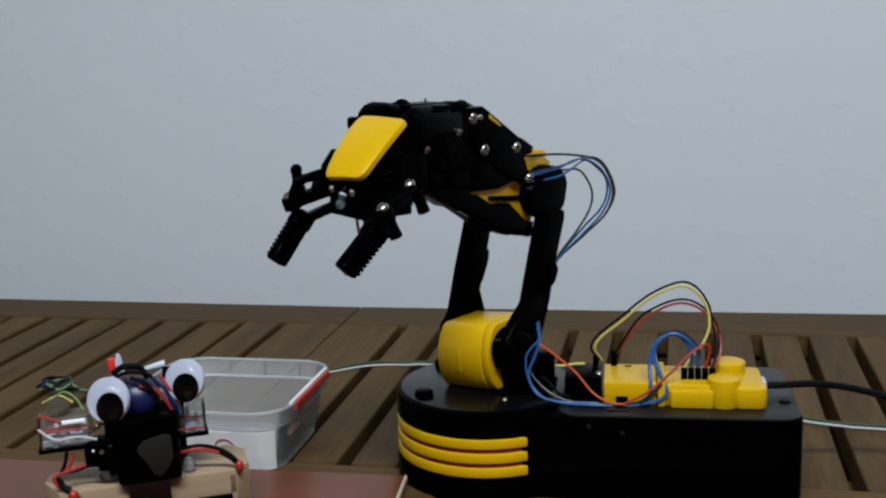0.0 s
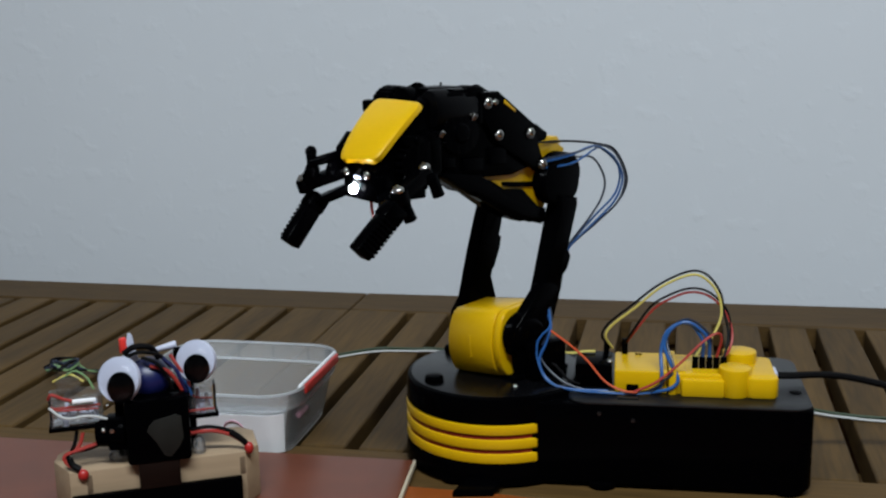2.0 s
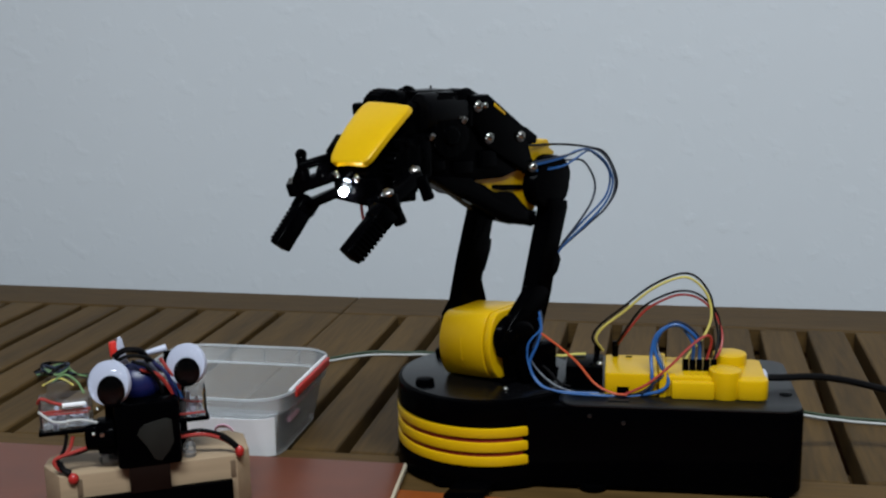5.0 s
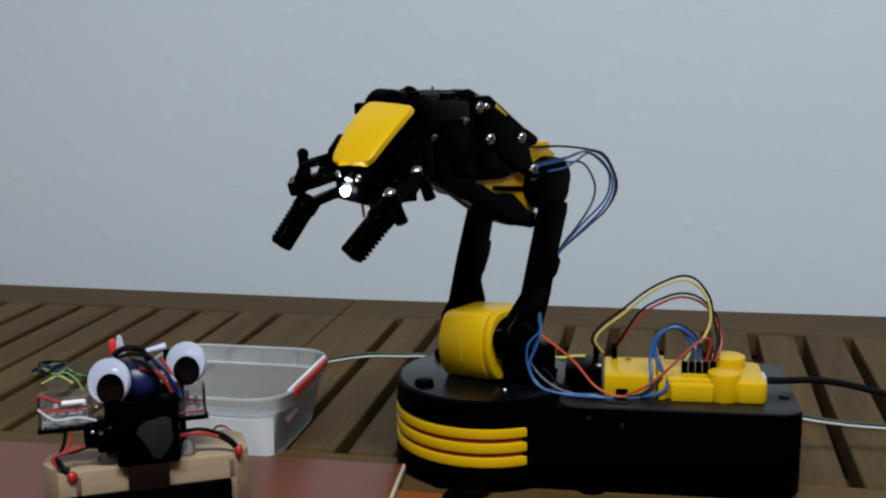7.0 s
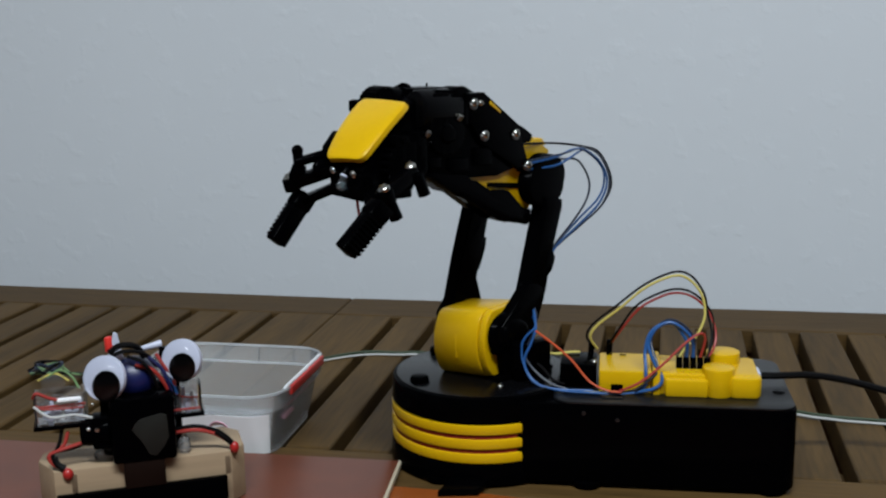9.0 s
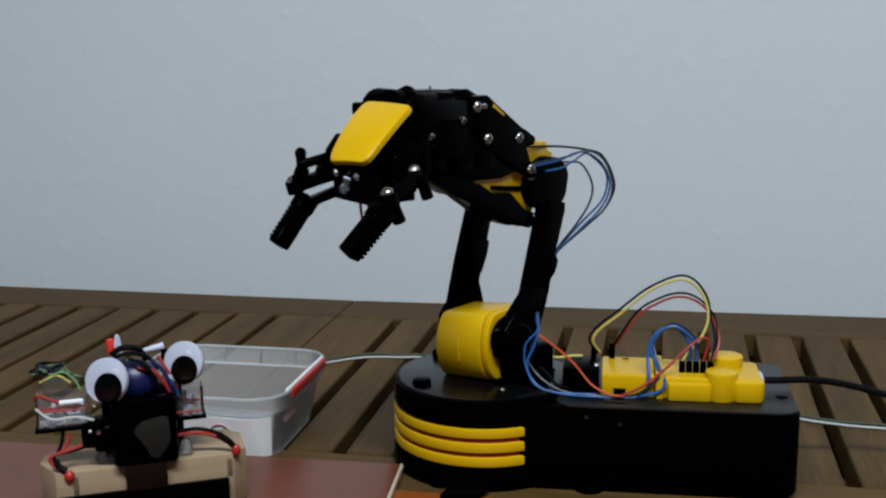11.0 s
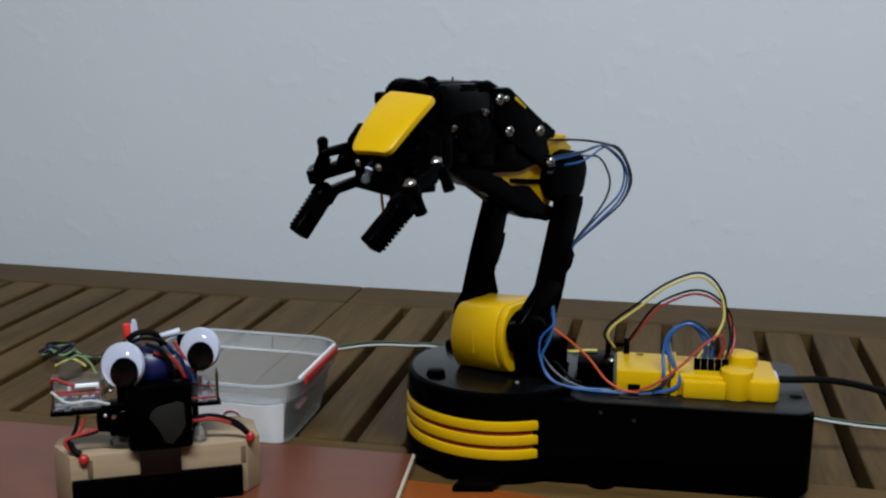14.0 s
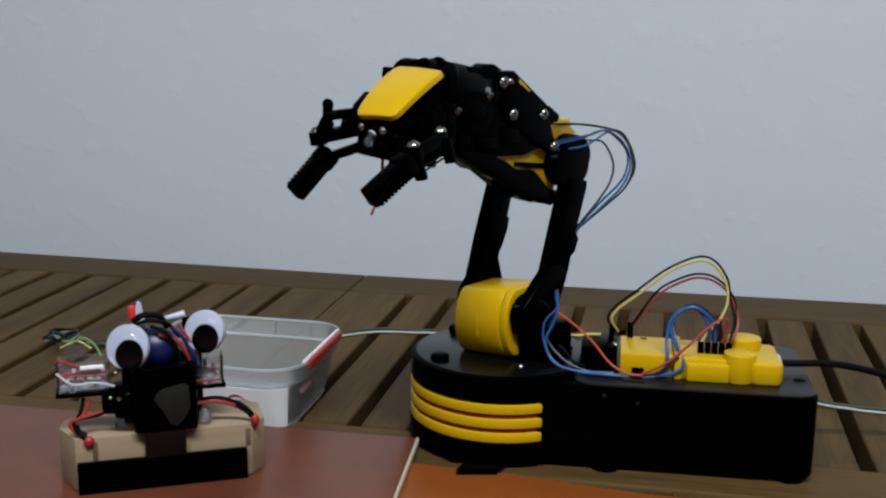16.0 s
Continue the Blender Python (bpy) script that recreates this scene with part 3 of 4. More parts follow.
def hand_screw(p, way, r):
    ob = screw(warped(p) - WRIST, way, r, hand)
    return ob


hand_part("motor_barrel", rod((0.0310, 0.0155, 0.2205), (0.0585, 0.0155, 0.2205), 0.0112, n=40, edge=0.002), BLACK_SATIN, "satin black round motor barrel")
hand_part("motor_housing", rod((0.0460, -0.004, 0.2215), (0.0640, -0.004, 0.2230), 0.0095, n=28, edge=0.001), BLACK)
bm = prism(toothed(0.0535, 0.2202, 0.0112, 0.0118, 26), -0.0340, -0.0180, "y", 0.0004)
hand_part("ribbed_knob", bm, BLACK)
hand_part("knob_lug", block(0.0650, 0.0712, -0.0350, -0.0250, 0.2170, 0.2245, 0.0018), BLACK)
hand_part("gusset", prism([(0.0850, 0.2080), (0.0866, 0.2078), (0.0935, 0.1995), (0.0940, 0.1890), (0.0800, 0.1880), (0.0770, 0.2040)], -0.0275, -0.0205, "y", 0.0010), BLACK)
hand_part("pivot_hub", ball((0.0950, -0.0255, 0.1872), 0.0058, (1, 0.8, 1), n=18), BLACK)
bm = block(0.0330, 0.0560, -0.0080, 0.0100, 0.2285, 0.2320, 0.0008)
block(0.0335, 0.0345, -0.0080, -0.0070, 0.2320, 0.2335, 0.0003, bm=bm)
block(0.0545, 0.0555, -0.0080, -0.0070, 0.2320, 0.2330, 0.0003, bm=bm)
hand_part("top_clip", bm, BLACK)
hand_part("motor_ring", rod((0.0520, -0.004, 0.2243), (0.0545, -0.004, 0.2247), 0.0101, n=28, edge=0.0004), BLACK)
hand_part("side_cap", rod((0.0630, 0.0180, 0.2020), (0.0630, 0.0240, 0.2020), 0.0070, 0.0058, n=24, edge=0.0006), BLACK)
hand_part("side_tab", block(0.0700, 0.0790, 0.0185, 0.0245, 0.2030, 0.2085, 0.0010), BLACK)
hand_part("side_tab", block(0.0520, 0.0580, 0.0150, 0.0230, 0.2110, 0.2180, 0.0010), BLACK)
hand_part("side_pin", rod((0.0720, 0.0240, 0.2060), (0.0720, 0.0262, 0.2060), 0.0022, n=14, edge=0.0003), BLACK)
hand_part("under_tab", block(0.0640, 0.0760, 0.0060, 0.0200, 0.1730, 0.1800, 0.0010), BLACK)

# sloping yellow cover: a rounded trapezium
b0, b1 = Vector((0.0670, 0, 0.2260)), Vector((0.0985, 0, 0.1925))
down = (b1 - b0).normalized()
lift = Vector((-down.z, 0, down.x))
if lift.z < 0:
    lift = -lift
L = (b1 - b0).length


def cover_point(s, v, h):
    return b0 + down * s + Vector((0, v, 0)) + lift * h




def cover_sheet(h, inset):
    """A grid over the cover: bowed along its slope, narrower below, with round corners."""
    rows_ = []
    for i in range(25):
        f = i / 24
        s_ = inset + (L - 0.0018 - 2 * inset) * (0.5 - 0.5 * math.cos(math.pi * f))
        d = min(s_, L - 0.0018 - s_)
        cut = 0.0055 - math.sqrt(max(0.0, 0.0055 ** 2 - max(0.0, 0.0055 - d) ** 2))
        g = s_ / L
        v0 = -0.0250 + 0.0075 * g ** 1.5 + cut + inset
        v1 = 0.0225 - 0.0047 * g + 0.0030 * 4 * g * (1 - g) - cut - inset
        line = []
        for k in range(9):
            q = k / 8
            bow = 0.0022 * 4 * g * (1 - g) + 0.0006 * 4 * q * (1 - q)
            line.append(cover_point(s_ * (1 - 0.06 * q), v0 + (v1 - v0) * q, h + bow))
        rows_.append(line)
    return rows_


bm = bmesh.new()
sheets = [[[bm.verts.new(p) for p in line] for line in cover_sheet(h, inset)] for h, inset in ((-0.0030, 0.0), (-0.0012, 0.0), (-0.0003, 0.0005), (0.0, 0.0014))]
for sheet in (sheets[0], sheets[-1]):
    for ra, rb in zip(sheet, sheet[1:]):
        for k in range(8):
            bm.faces.new((ra[k], ra[k + 1], rb[k + 1], rb[k]))
rims = [sh[0] + [r[-1] for r in sh[1:]] + sh[-1][-2::-1] + [r[0] for r in sh[-2:0:-1]] for sh in sheets]
for ra, rb in zip(rims, rims[1:]):
    for k in range(len(ra)):
        j = (k + 1) % len(ra)
        bm.faces.new((ra[k], ra[j], rb[j], rb[k]))
hand_part("cover_plate", bm, YELLOW, "glossy yellow plastic cover plate")

# gear discs and brackets under the cover
for v, u, z in ((0.0210, 0.0700, 0.1920), (-0.0210, 0.0780, 0.1920)):
    hand_part("gear", prism(toothed(u, z, 0.0122, 0.0136, 20), v - 0.004, v + 0.004, "y", 0.0003), BLACK)
bm = block(0.0560, 0.0760, 0.0170, 0.0230, 0.1880, 0.2020, 0.002)
block(0.0560, 0.0660, 0.0150, 0.0250, 0.1860, 0.2100, 0.002, bm=bm)
hand_part("side_bracket", bm, BLACK)
hand_part("side_bracket", block(0.0680, 0.0900, -0.0240, -0.0150, 0.1860, 0.1960, 0.002), BLACK)
hand_part("front_bracket", block(0.0830, 0.0960, -0.0160, 0.0190, 0.1730, 0.1880, 0.002), BLACK)
for v in (-0.009, 0.013):
    hand_screw((0.0975, v, 0.1880), (1, 0, -0.3), 0.0022)


def bar(p, q, w, t, bm=None):
    """A flat link with round ends between p and q; w: half width, t: thickness."""
    p, q = Vector(p), Vector(q)
    way = (q - p).normalized()
    flat = Vector((0.45, 0, 0.9))
    flat = (flat - way * flat.dot(way)).normalized()
    third = way.cross(flat)
    own = prism(capsule((0, 0), ((q - p).length, 0), w, w, 8), -t / 2, t / 2, "z", 0.0004)
    m = Matrix((way, third, flat)).transposed().to_4x4()
    m.translation = p
    bmesh.ops.transform(own, matrix=m, verts=own.verts[:])
    return join(bm, own)


# near link pair and finger (side = +1), far one (side = -1)
for sgn, root, root2, joint, joint2, start, tip in (
    (1, (0.0780, 0.0400, 0.1905), (0.0900, 0.0170, 0.1770), (0.0975, 0.0450, 0.1805), (0.1030, 0.0400, 0.1745), (0.1030, 0.0450, 0.1725), (0.1225, 0.0440, 0.1535)),
    (-1, (0.0900, -0.0170, 0.1880), (0.0930, -0.0130, 0.1780), (0.1040, -0.0450, 0.1775), (0.0980, -0.0400, 0.1680), (0.0985, -0.0450, 0.1665), (0.1165, -0.0450, 0.1440)),
):
    hand_part("link", bar(root, joint, 0.0042, 0.0062), BLACK)
    hand_part("link", bar(root2, joint2, 0.0034, 0.0050), BLACK)
    j, tip = Vector(start), Vector(tip)
    way = (tip - j).normalized()
    across = Vector((0, 1, 0))
    across = (across - way * across.dot(way)).normalized()
    third = way.cross(across)
    m = Matrix((across, third, way)).transposed().to_4x4()
    m.translation = j
    n = (tip - j).length
    bm = block(-0.0048, 0.0048, -0.0052, 0.0052, 0.0, n, 0.0012)
    block(-0.0058, 0.0058, -0.0058, 0.0058, -0.005, 0.005, 0.0015, bm=bm)
    for k in range(8):
        z = 0.006 + k * (n - 0.008) / 7.5
        rib = block(sgn * 0.0052 - 0.0012, sgn * 0.0052 + 0.0012, -0.0050, 0.0050, z - 0.0009, z + 0.0009, 0.0004)
        bmesh.ops.transform(rib, matrix=m, verts=rib.verts[:])
        hand_part("finger_rib", rib, BLACK)
    bmesh.ops.transform(bm, matrix=m, verts=bm.verts[:])
    hand_part("finger", bm, BLACK, "black ribbed gripper finger")
    jv = Vector(joint)
    hand_part("knuckle", rod(jv + Vector((-0.001, 0, -0.004)), jv + Vector((0.001, 0, 0.003)), 0.0052, n=20), BLACK)
    hand_screw(jv + Vector((0.0015, sgn * 0.0005, 0.0034)), (0.45, 0, 0.9), 0.0034)
hand_screw((0.0785, 0.0400, 0.1935), (0.45, 0.3, 0.85), 0.0032)
hand_part("peg", rod((0.0770, 0.0440, 0.1900), (0.0730, 0.0450, 0.1780), 0.0030, 0.0034, n=16), BLACK)
hand_part("peg", rod((0.0950, 0.0440, 0.1780), (0.0910, 0.0450, 0.1670), 0.0032, 0.0036, n=16), BLACK)
bm = rod((0.0900, -0.0240, 0.1960), (0.1050, -0.0360, 0.1905), 0.0028, n=14)
rod((0.1040, -0.0370, 0.1965), (0.1030, -0.0370, 0.1820), 0.0030, n=14, bm=bm)
ball((0.1040, -0.0370, 0.1970), 0.0034, n=12, bm=bm)
rod((0.1030, -0.0370, 0.1880), (0.1035, -0.0430, 0.1790), 0.0042, n=14, bm=bm)
hand_part("link_arm", bm, BLACK)
hand_part("wire", tube([(0.0905, 0.0060, 0.1800), (0.0914, 0.0060, 0.1765), (0.0910, 0.0060, 0.1690), (0.0902, 0.0060, 0.1614), (0.0925, 0.0060, 0.1510), (0.0955, 0.0060, 0.1420)], 0.00085), REDWIRE, "thin red wire")

# white light in a black barrel; its glowing core slides in the barrel
la, lb = Vector((0.0920, 0.0005, 0.1880)), Vector((0.0985, 0.0010, 0.1805))
lw = (lb - la).normalized()
hand_part("lamp_holder", rod(la - lw * 0.006, la + lw * 0.004, 0.0042, n=22), BLACK)
# White ring added for the reflection at the lamp's base.
hand_part("lamp_collar", rod(la + lw * 0.0040, la + lw * 0.0050, 0.0036, n=22, edge=0.0002), WHITE, "white ring standing in for the lamp's reflection")
bm = rod(la + lw * 0.003, lb, 0.0026, n=18, edge=0.0003)
ball(lb, 0.0026, n=14, bm=bm)
lens = hand_part("lamp_lens", bm, BULB, "clear round lamp lens")
lens.visible_shadow = False
bm = ball((0, 0, 0), 0.0023, n=14)
core_glow = part("lamp_core", bm, GLOW, hand, "white glowing lamp core")
LIT = Matrix.Translation(warped(lb + lw * 0.0012) - WRIST)
DIM = Matrix.Translation(warped(la - lw * 0.0020) - WRIST)

# loop of wires from the forearm to the upper arm
for mat, pts in (
    (BLACKWIRE, [(-0.0040, 0.026, 0.1965), (-0.0395, 0.020, 0.1943), (-0.0646, 0.020, 0.1905), (-0.0789, 0.020, 0.1851), (-0.0888, 0.020, 0.1671), (-0.0818, 0.020, 0.1535), (-0.0652, 0.020, 0.1429), (-0.0380, 0.022, 0.1290), (-0.0300, 0.026, 0.120)]),
    (BLUE, [(-0.0120, 0.030, 0.1850), (-0.0300, 0.0340, 0.1880), (-0.0450, 0.0300, 0.1905), (-0.0628, 0.022, 0.1891), (-0.0761, 0.022, 0.1810), (-0.0830, 0.022, 0.1679), (-0.0765, 0.022, 0.1544), (-0.0587, 0.022, 0.1422), (-0.0385, 0.023, 0.1300), (-0.0290, 0.028, 0.118)]),
    (BLUE, [(-0.0140, 0.030, 0.1815), (-0.0300, 0.0340, 0.1830), (-0.0440, 0.0320, 0.1868), (-0.0540, 0.026, 0.1880), (-0.0688, 0.018, 0.1872), (-0.0833, 0.018, 0.1746), (-0.0812, 0.018, 0.1587), (-0.0623, 0.018, 0.1448), (-0.0400, 0.021, 0.1305), (-0.0300, 0.027, 0.119)]),
    (DARKWIRE, [(-0.0270, 0.0325, 0.1885), (-0.0415, 0.026, 0.1852), (-0.0583, 0.022, 0.1826), (-0.0677, 0.022, 0.1695), (-0.0655, 0.022, 0.1574), (-0.0540, 0.022, 0.1446), (-0.0390, 0.022, 0.1310), (-0.0300, 0.028, 0.120)]),
    (DARKWIRE, [(-0.0120, 0.030, 0.1865), (-0.0350, 0.0335, 0.1893), (-0.0640, 0.021, 0.1900), (-0.0780, 0.021, 0.1835), (-0.0862, 0.021, 0.1675), (-0.0800, 0.021, 0.1530), (-0.0610, 0.021, 0.1415), (-0.0390, 0.022, 0.1300), (-0.0300, 0.027, 0.119)]),
):
    arm_part("wire", tube(pts, 0.00068), mat)
# controller on the base
ctl = base_part("controller", prism(rounded(0.1030, 0.1635, -0.0300, 0.0080, 0.004), TOP + 0.0014, 0.0652, "z", 0.0015), YELLOW, "yellow plastic plug-in interface housing")
part("housing_end", prism(rounded(0.0720, 0.1026, -0.0290, 0.0085, 0.0015), TOP + 0.0014, 0.0655, "z", 0.0008), YELLOW, ctl)
part("rib", prism(rounded(0.1030, 0.1075, -0.0315, 0.0060, 0.001), TOP + 0.0014, 0.0680, "z", 0.0008), YELLOW, ctl)
part("front_lug", prism(rounded(0.1100, 0.1345, -0.0338, -0.0200, 0.0015), TOP + 0.0014, 0.0628, "z", 0.0012), YELLOW, ctl)
part("front_lug", prism(rounded(0.1455, 0.1645, -0.0334, -0.0200, 0.005), TOP + 0.0014, 0.0648, "z", 0.0016), YELLOW, ctl)
part("post", rod((0.1405, -0.0252, TOP + 0.0014), (0.1405, -0.0252, 0.0690), 0.0092, n=36, edge=0.0008), YELLOW, ctl)
part("post", rod((0.1450, -0.0010, TOP + 0.0014), (0.1450, -0.0010, 0.0715), 0.0098, n=36, edge=0.0008), YELLOW, ctl)
part("arm_tab", prism(rounded(0.1075, 0.1130, -0.0280, 0.0050, 0.001), TOP + 0.0014, 0.0660, "z", 0.0008), YELLOW, ctl)
part("slot", block(0.079, 0.086, -0.0296, -0.0285, 0.0535, 0.0575, 0.0003), BLACK, ctl)
part("slot", block(0.084, 0.088, 0.003, 0.005, 0.0650, 0.0658, 0.0001), BLACK, ctl)
part("socket", block(0.1630, 0.1665, -0.0100, 0.0030, 0.0535, 0.0610, 0.0008), WHITE, ctl)
for k in range(5):
    x = 0.1185 + k * 0.0040
    part("plug", block(x - 0.0018, x + 0.0018, -0.0190, -0.0160, 0.0620, 0.0720, 0.0003), BLACK, ctl, "black wire plug")
base_part("socket_block", block(0.0490, 0.0705, -0.0220, 0.0060, TOP + 0.0014, 0.0665, 0.001), BLACK, "black plastic socket block")
screw((0.0690, -0.0150, 0.0668), (0, -0.3, 1), 0.0020, arm).matrix_basis = base_m
bm = block(0.0650, 0.0685, 0.0035, 0.0060, 0.0660, 0.0720, 0.0003)
block(0.0760, 0.0795, 0.0035, 0.0060, 0.0655, 0.0750, 0.0003, bm=bm)
base_part("plug", bm, BLACK, "black wire plug")

# jumper wires over the controller
for mat, r, pts in (
    (YELLOWWIRE, 0.00078, [(0.0705, 0.004, 0.0690), (0.0662, 0.000, 0.0774), (0.0700, 0.000, 0.0846), (0.0832, 0.000, 0.0955), (0.0990, 0.000, 0.1092), (0.1149, 0.000, 0.1165), (0.1240, 0.000, 0.1145), (0.1316, 0.000, 0.1053), (0.1336, -0.003, 0.0933), (0.1290, -0.008, 0.0827), (0.1219, -0.014, 0.0760), (0.1185, -0.0175, 0.0715)]),
    (BLACKWIRE, 0.0007, [(0.0690, 0.005, 0.0690), (0.0640, 0.001, 0.0774), (0.0680, 0.001, 0.0856), (0.0812, 0.001, 0.0968), (0.0980, 0.001, 0.1106), (0.1149, 0.001, 0.1186), (0.1252, 0.001, 0.1165), (0.1330, 0.001, 0.1060), (0.1350, -0.002, 0.0960), (0.1375, -0.008, 0.0830), (0.1345, -0.0175, 0.0715)]),
    (BLACKWIRE, 0.0007, [(0.0775, 0.004, 0.0720), (0.0824, 0.000, 0.0814), (0.0922, 0.000, 0.0963), (0.1021, 0.000, 0.1035), (0.1152, 0.000, 0.1084), (0.1267, 0.000, 0.1062), (0.1369, 0.000, 0.0956), (0.1392, -0.004, 0.0829), (0.1365, -0.010, 0.0740), (0.1345, -0.0175, 0.0710)]),
    (REDWIRE, 0.00075, [(0.0785, 0.005, 0.0720), (0.0840, 0.001, 0.0814), (0.0940, 0.001, 0.0945), (0.1031, 0.001, 0.1010), (0.1152, 0.001, 0.1058), (0.1267, 0.001, 0.1036), (0.1362, 0.000, 0.0946), (0.1402, -0.004, 0.0829), (0.1385, -0.010, 0.0750), (0.1345, -0.0170, 0.0715)]),
    (BLUE, 0.00105, [(0.0927, -0.031, 0.0535), (0.1042, -0.032, 0.0568), (0.1083, -0.031, 0.0625), (0.1030, -0.026, 0.0723), (0.1004, -0.022, 0.0809), (0.1050, -0.020, 0.0896), (0.1130, -0.020, 0.0932), (0.1212, -0.019, 0.0883), (0.1258, -0.018, 0.0816), (0.1265, -0.0175, 0.0715)]),
    (BLUE, 0.00105, [(0.0930, -0.029, 0.0540), (0.0985, -0.031, 0.0580), (0.0990, -0.030, 0.0660), (0.0985, -0.024, 0.0760), (0.1010, -0.021, 0.0860), (0.1075, -0.019, 0.0915), (0.1150, -0.018, 0.0915), (0.1200, -0.018, 0.0860), (0.1228, -0.018, 0.0800), (0.1225, -0.0175, 0.0715)]),
    (DARKWIRE, 0.0007, [(0.0830, -0.034, 0.0535), (0.0930, -0.033, 0.0560), (0.1010, -0.032, 0.0620), (0.1060, -0.030, 0.0680), (0.1020, -0.021, 0.0810), (0.1060, -0.018, 0.0905), (0.1135, -0.018, 0.0945), (0.1222, -0.017, 0.0895), (0.1270, -0.017, 0.0820), (0.1265, -0.0170, 0.0715)]),
    (REDWIRE, 0.0008, [(0.0830, -0.036, 0.0550), (0.0960, -0.034, 0.0610), (0.1087, -0.030, 0.0708), (0.1213, -0.024, 0.0821), (0.1300, -0.020, 0.0870), (0.1330, -0.018, 0.0830), (0.1305, -0.0175, 0.0715)]),
    (ORANGEWIRE, 0.0007, [(0.0348, -0.025, 0.0874), (0.0464, -0.026, 0.0791), (0.0564, -0.028, 0.0707), (0.0664, -0.032, 0.0600), (0.0763, -0.036, 0.0560), (0.0850, -0.036, 0.0550)]),
    (BLUE, 0.00065, [(0.0325, -0.0100, 0.0960), (0.0338, -0.0160, 0.0925), (0.0338, -0.020, 0.0880), (0.0290, -0.022, 0.0830), (0.0266, -0.023, 0.0780), (0.0272, -0.025, 0.0690), (0.0322, -0.029, 0.0590), (0.0410, -0.031, 0.0548), (0.0530, -0.033, 0.0536), (0.0696, -0.035, 0.0537), (0.0829, -0.035, 0.0537), (0.0927, -0.033, 0.0540)]),
    (DARKWIRE, 0.00065, [(0.0330, -0.0060, 0.0960), (0.0345, -0.0160, 0.0900), (0.0310, -0.019, 0.0800), (0.0280, -0.021, 0.0720), (0.0330, -0.024, 0.0640), (0.0430, -0.028, 0.0570), (0.0550, -0.031, 0.0540), (0.0700, -0.033, 0.0537), (0.0850, -0.033, 0.0540), (0.0930, -0.031, 0.0545)]),
    (BLUE, 0.0008, [(0.0325, -0.0110, 0.0930), (0.0345, -0.0190, 0.0880), (0.0320, -0.022, 0.0790), (0.0282, -0.024, 0.0700), (0.0300, -0.026, 0.0620), (0.0370, -0.030, 0.0560), (0.0480, -0.032, 0.0542), (0.0688, -0.032, 0.0540)]),
    (YELLOWWIRE, 0.0009, [(0.0300, 0.000, 0.0700), (0.0434, 0.000, 0.0663), (0.0537, 0.000, 0.0675), (0.0600, 0.001, 0.0675)]),
    (BLACKWIRE, 0.0009, [(0.0250, -0.010, 0.0660), (0.0360, -0.016, 0.0640), (0.0450, -0.020, 0.0560), (0.0520, -0.023, 0.0545)]),
):
    base_part("wire", tube(pts, r), mat)


# ---- cables on the table ----
def cable(name, pts, r, mat, label, category="cable"):
    bm = tube(pts, r)
    return tagged(new(name, mesh_of(bm, mat, True, name)), label, category)


for mat, dy, dz, label in ((WHITEWIRE, 0.0, 0.0, "thin white wire lying across the table"), (GREENWIRE, 0.0035, 0.0, "thin green wire lying across the table"), (DARKGREEN, 0.0025, 0.0016, "thin dark green wire lying across the table")):
    cable("table_wire", [(-0.0510, 0.803 + dy, 0.0012 + dz), (-0.0457, 0.810 + dy, 0.0012 + dz), (-0.0199, 0.829 + dy * 1.6, 0.0012 + dz), (0.0100, 0.834 + dy * 0.7, 0.0012 + dz), (0.0379, 0.8355 + dy, 0.0012 + dz), (0.1500, 0.815 + dy, 0.0012 + dz), (0.2500, 0.765 + dy, 0.0012 + dz), (0.3083, 0.7386 + dy, 0.0012 + dz), (0.3322, 0.7313 + dy * 0.6, 0.0012 + dz), (0.3630, 0.7275 + dy, 0.0012 + dz), (0.5200, 0.720 + dy, 0.0012 + dz)], 0.0009, mat, label)
cable("power_cable", [(0.2760, 0.6420, 0.0575), (0.2860, 0.6440, 0.0572), (0.3100, 0.6520, 0.0560), (0.3400, 0.6600, 0.0490), (0.3900, 0.6650, 0.0340), (0.4500, 0.6700, 0.0150), (0.5100, 0.680, 0.0035), (0.5900, 0.690, 0.0022)], 0.0022, BLACKWIRE, "black power cable plugged into the interface")

# ---- plastic tub ----
tub = thing("plastic_tub", pose(0, 0, 0), "milky translucent plastic food tub with a red handle strip", "tub")


def ring_mesh(levels, close_bottom=True):
    """Walls through rounded rectangles (x0, x1, y0, y1, radius, z), one after another."""
    bm = bmesh.new()
    rows = [[bm.verts.new((x, y, z)) for x, y in rounded(a, b, c, d, r)] for a, b, c, d, r, z in levels]
    n = len(rows[0])
    for p, q in zip(rows, rows[1:]):
        for k in range(n):
            bm.faces.new((p[k], p[(k + 1) % n], q[(k + 1) % n], q[k]))
    if close_bottom:
        bm.faces.new(rows[0][::-1])
        bm.faces.new(rows[-1])
    return bm


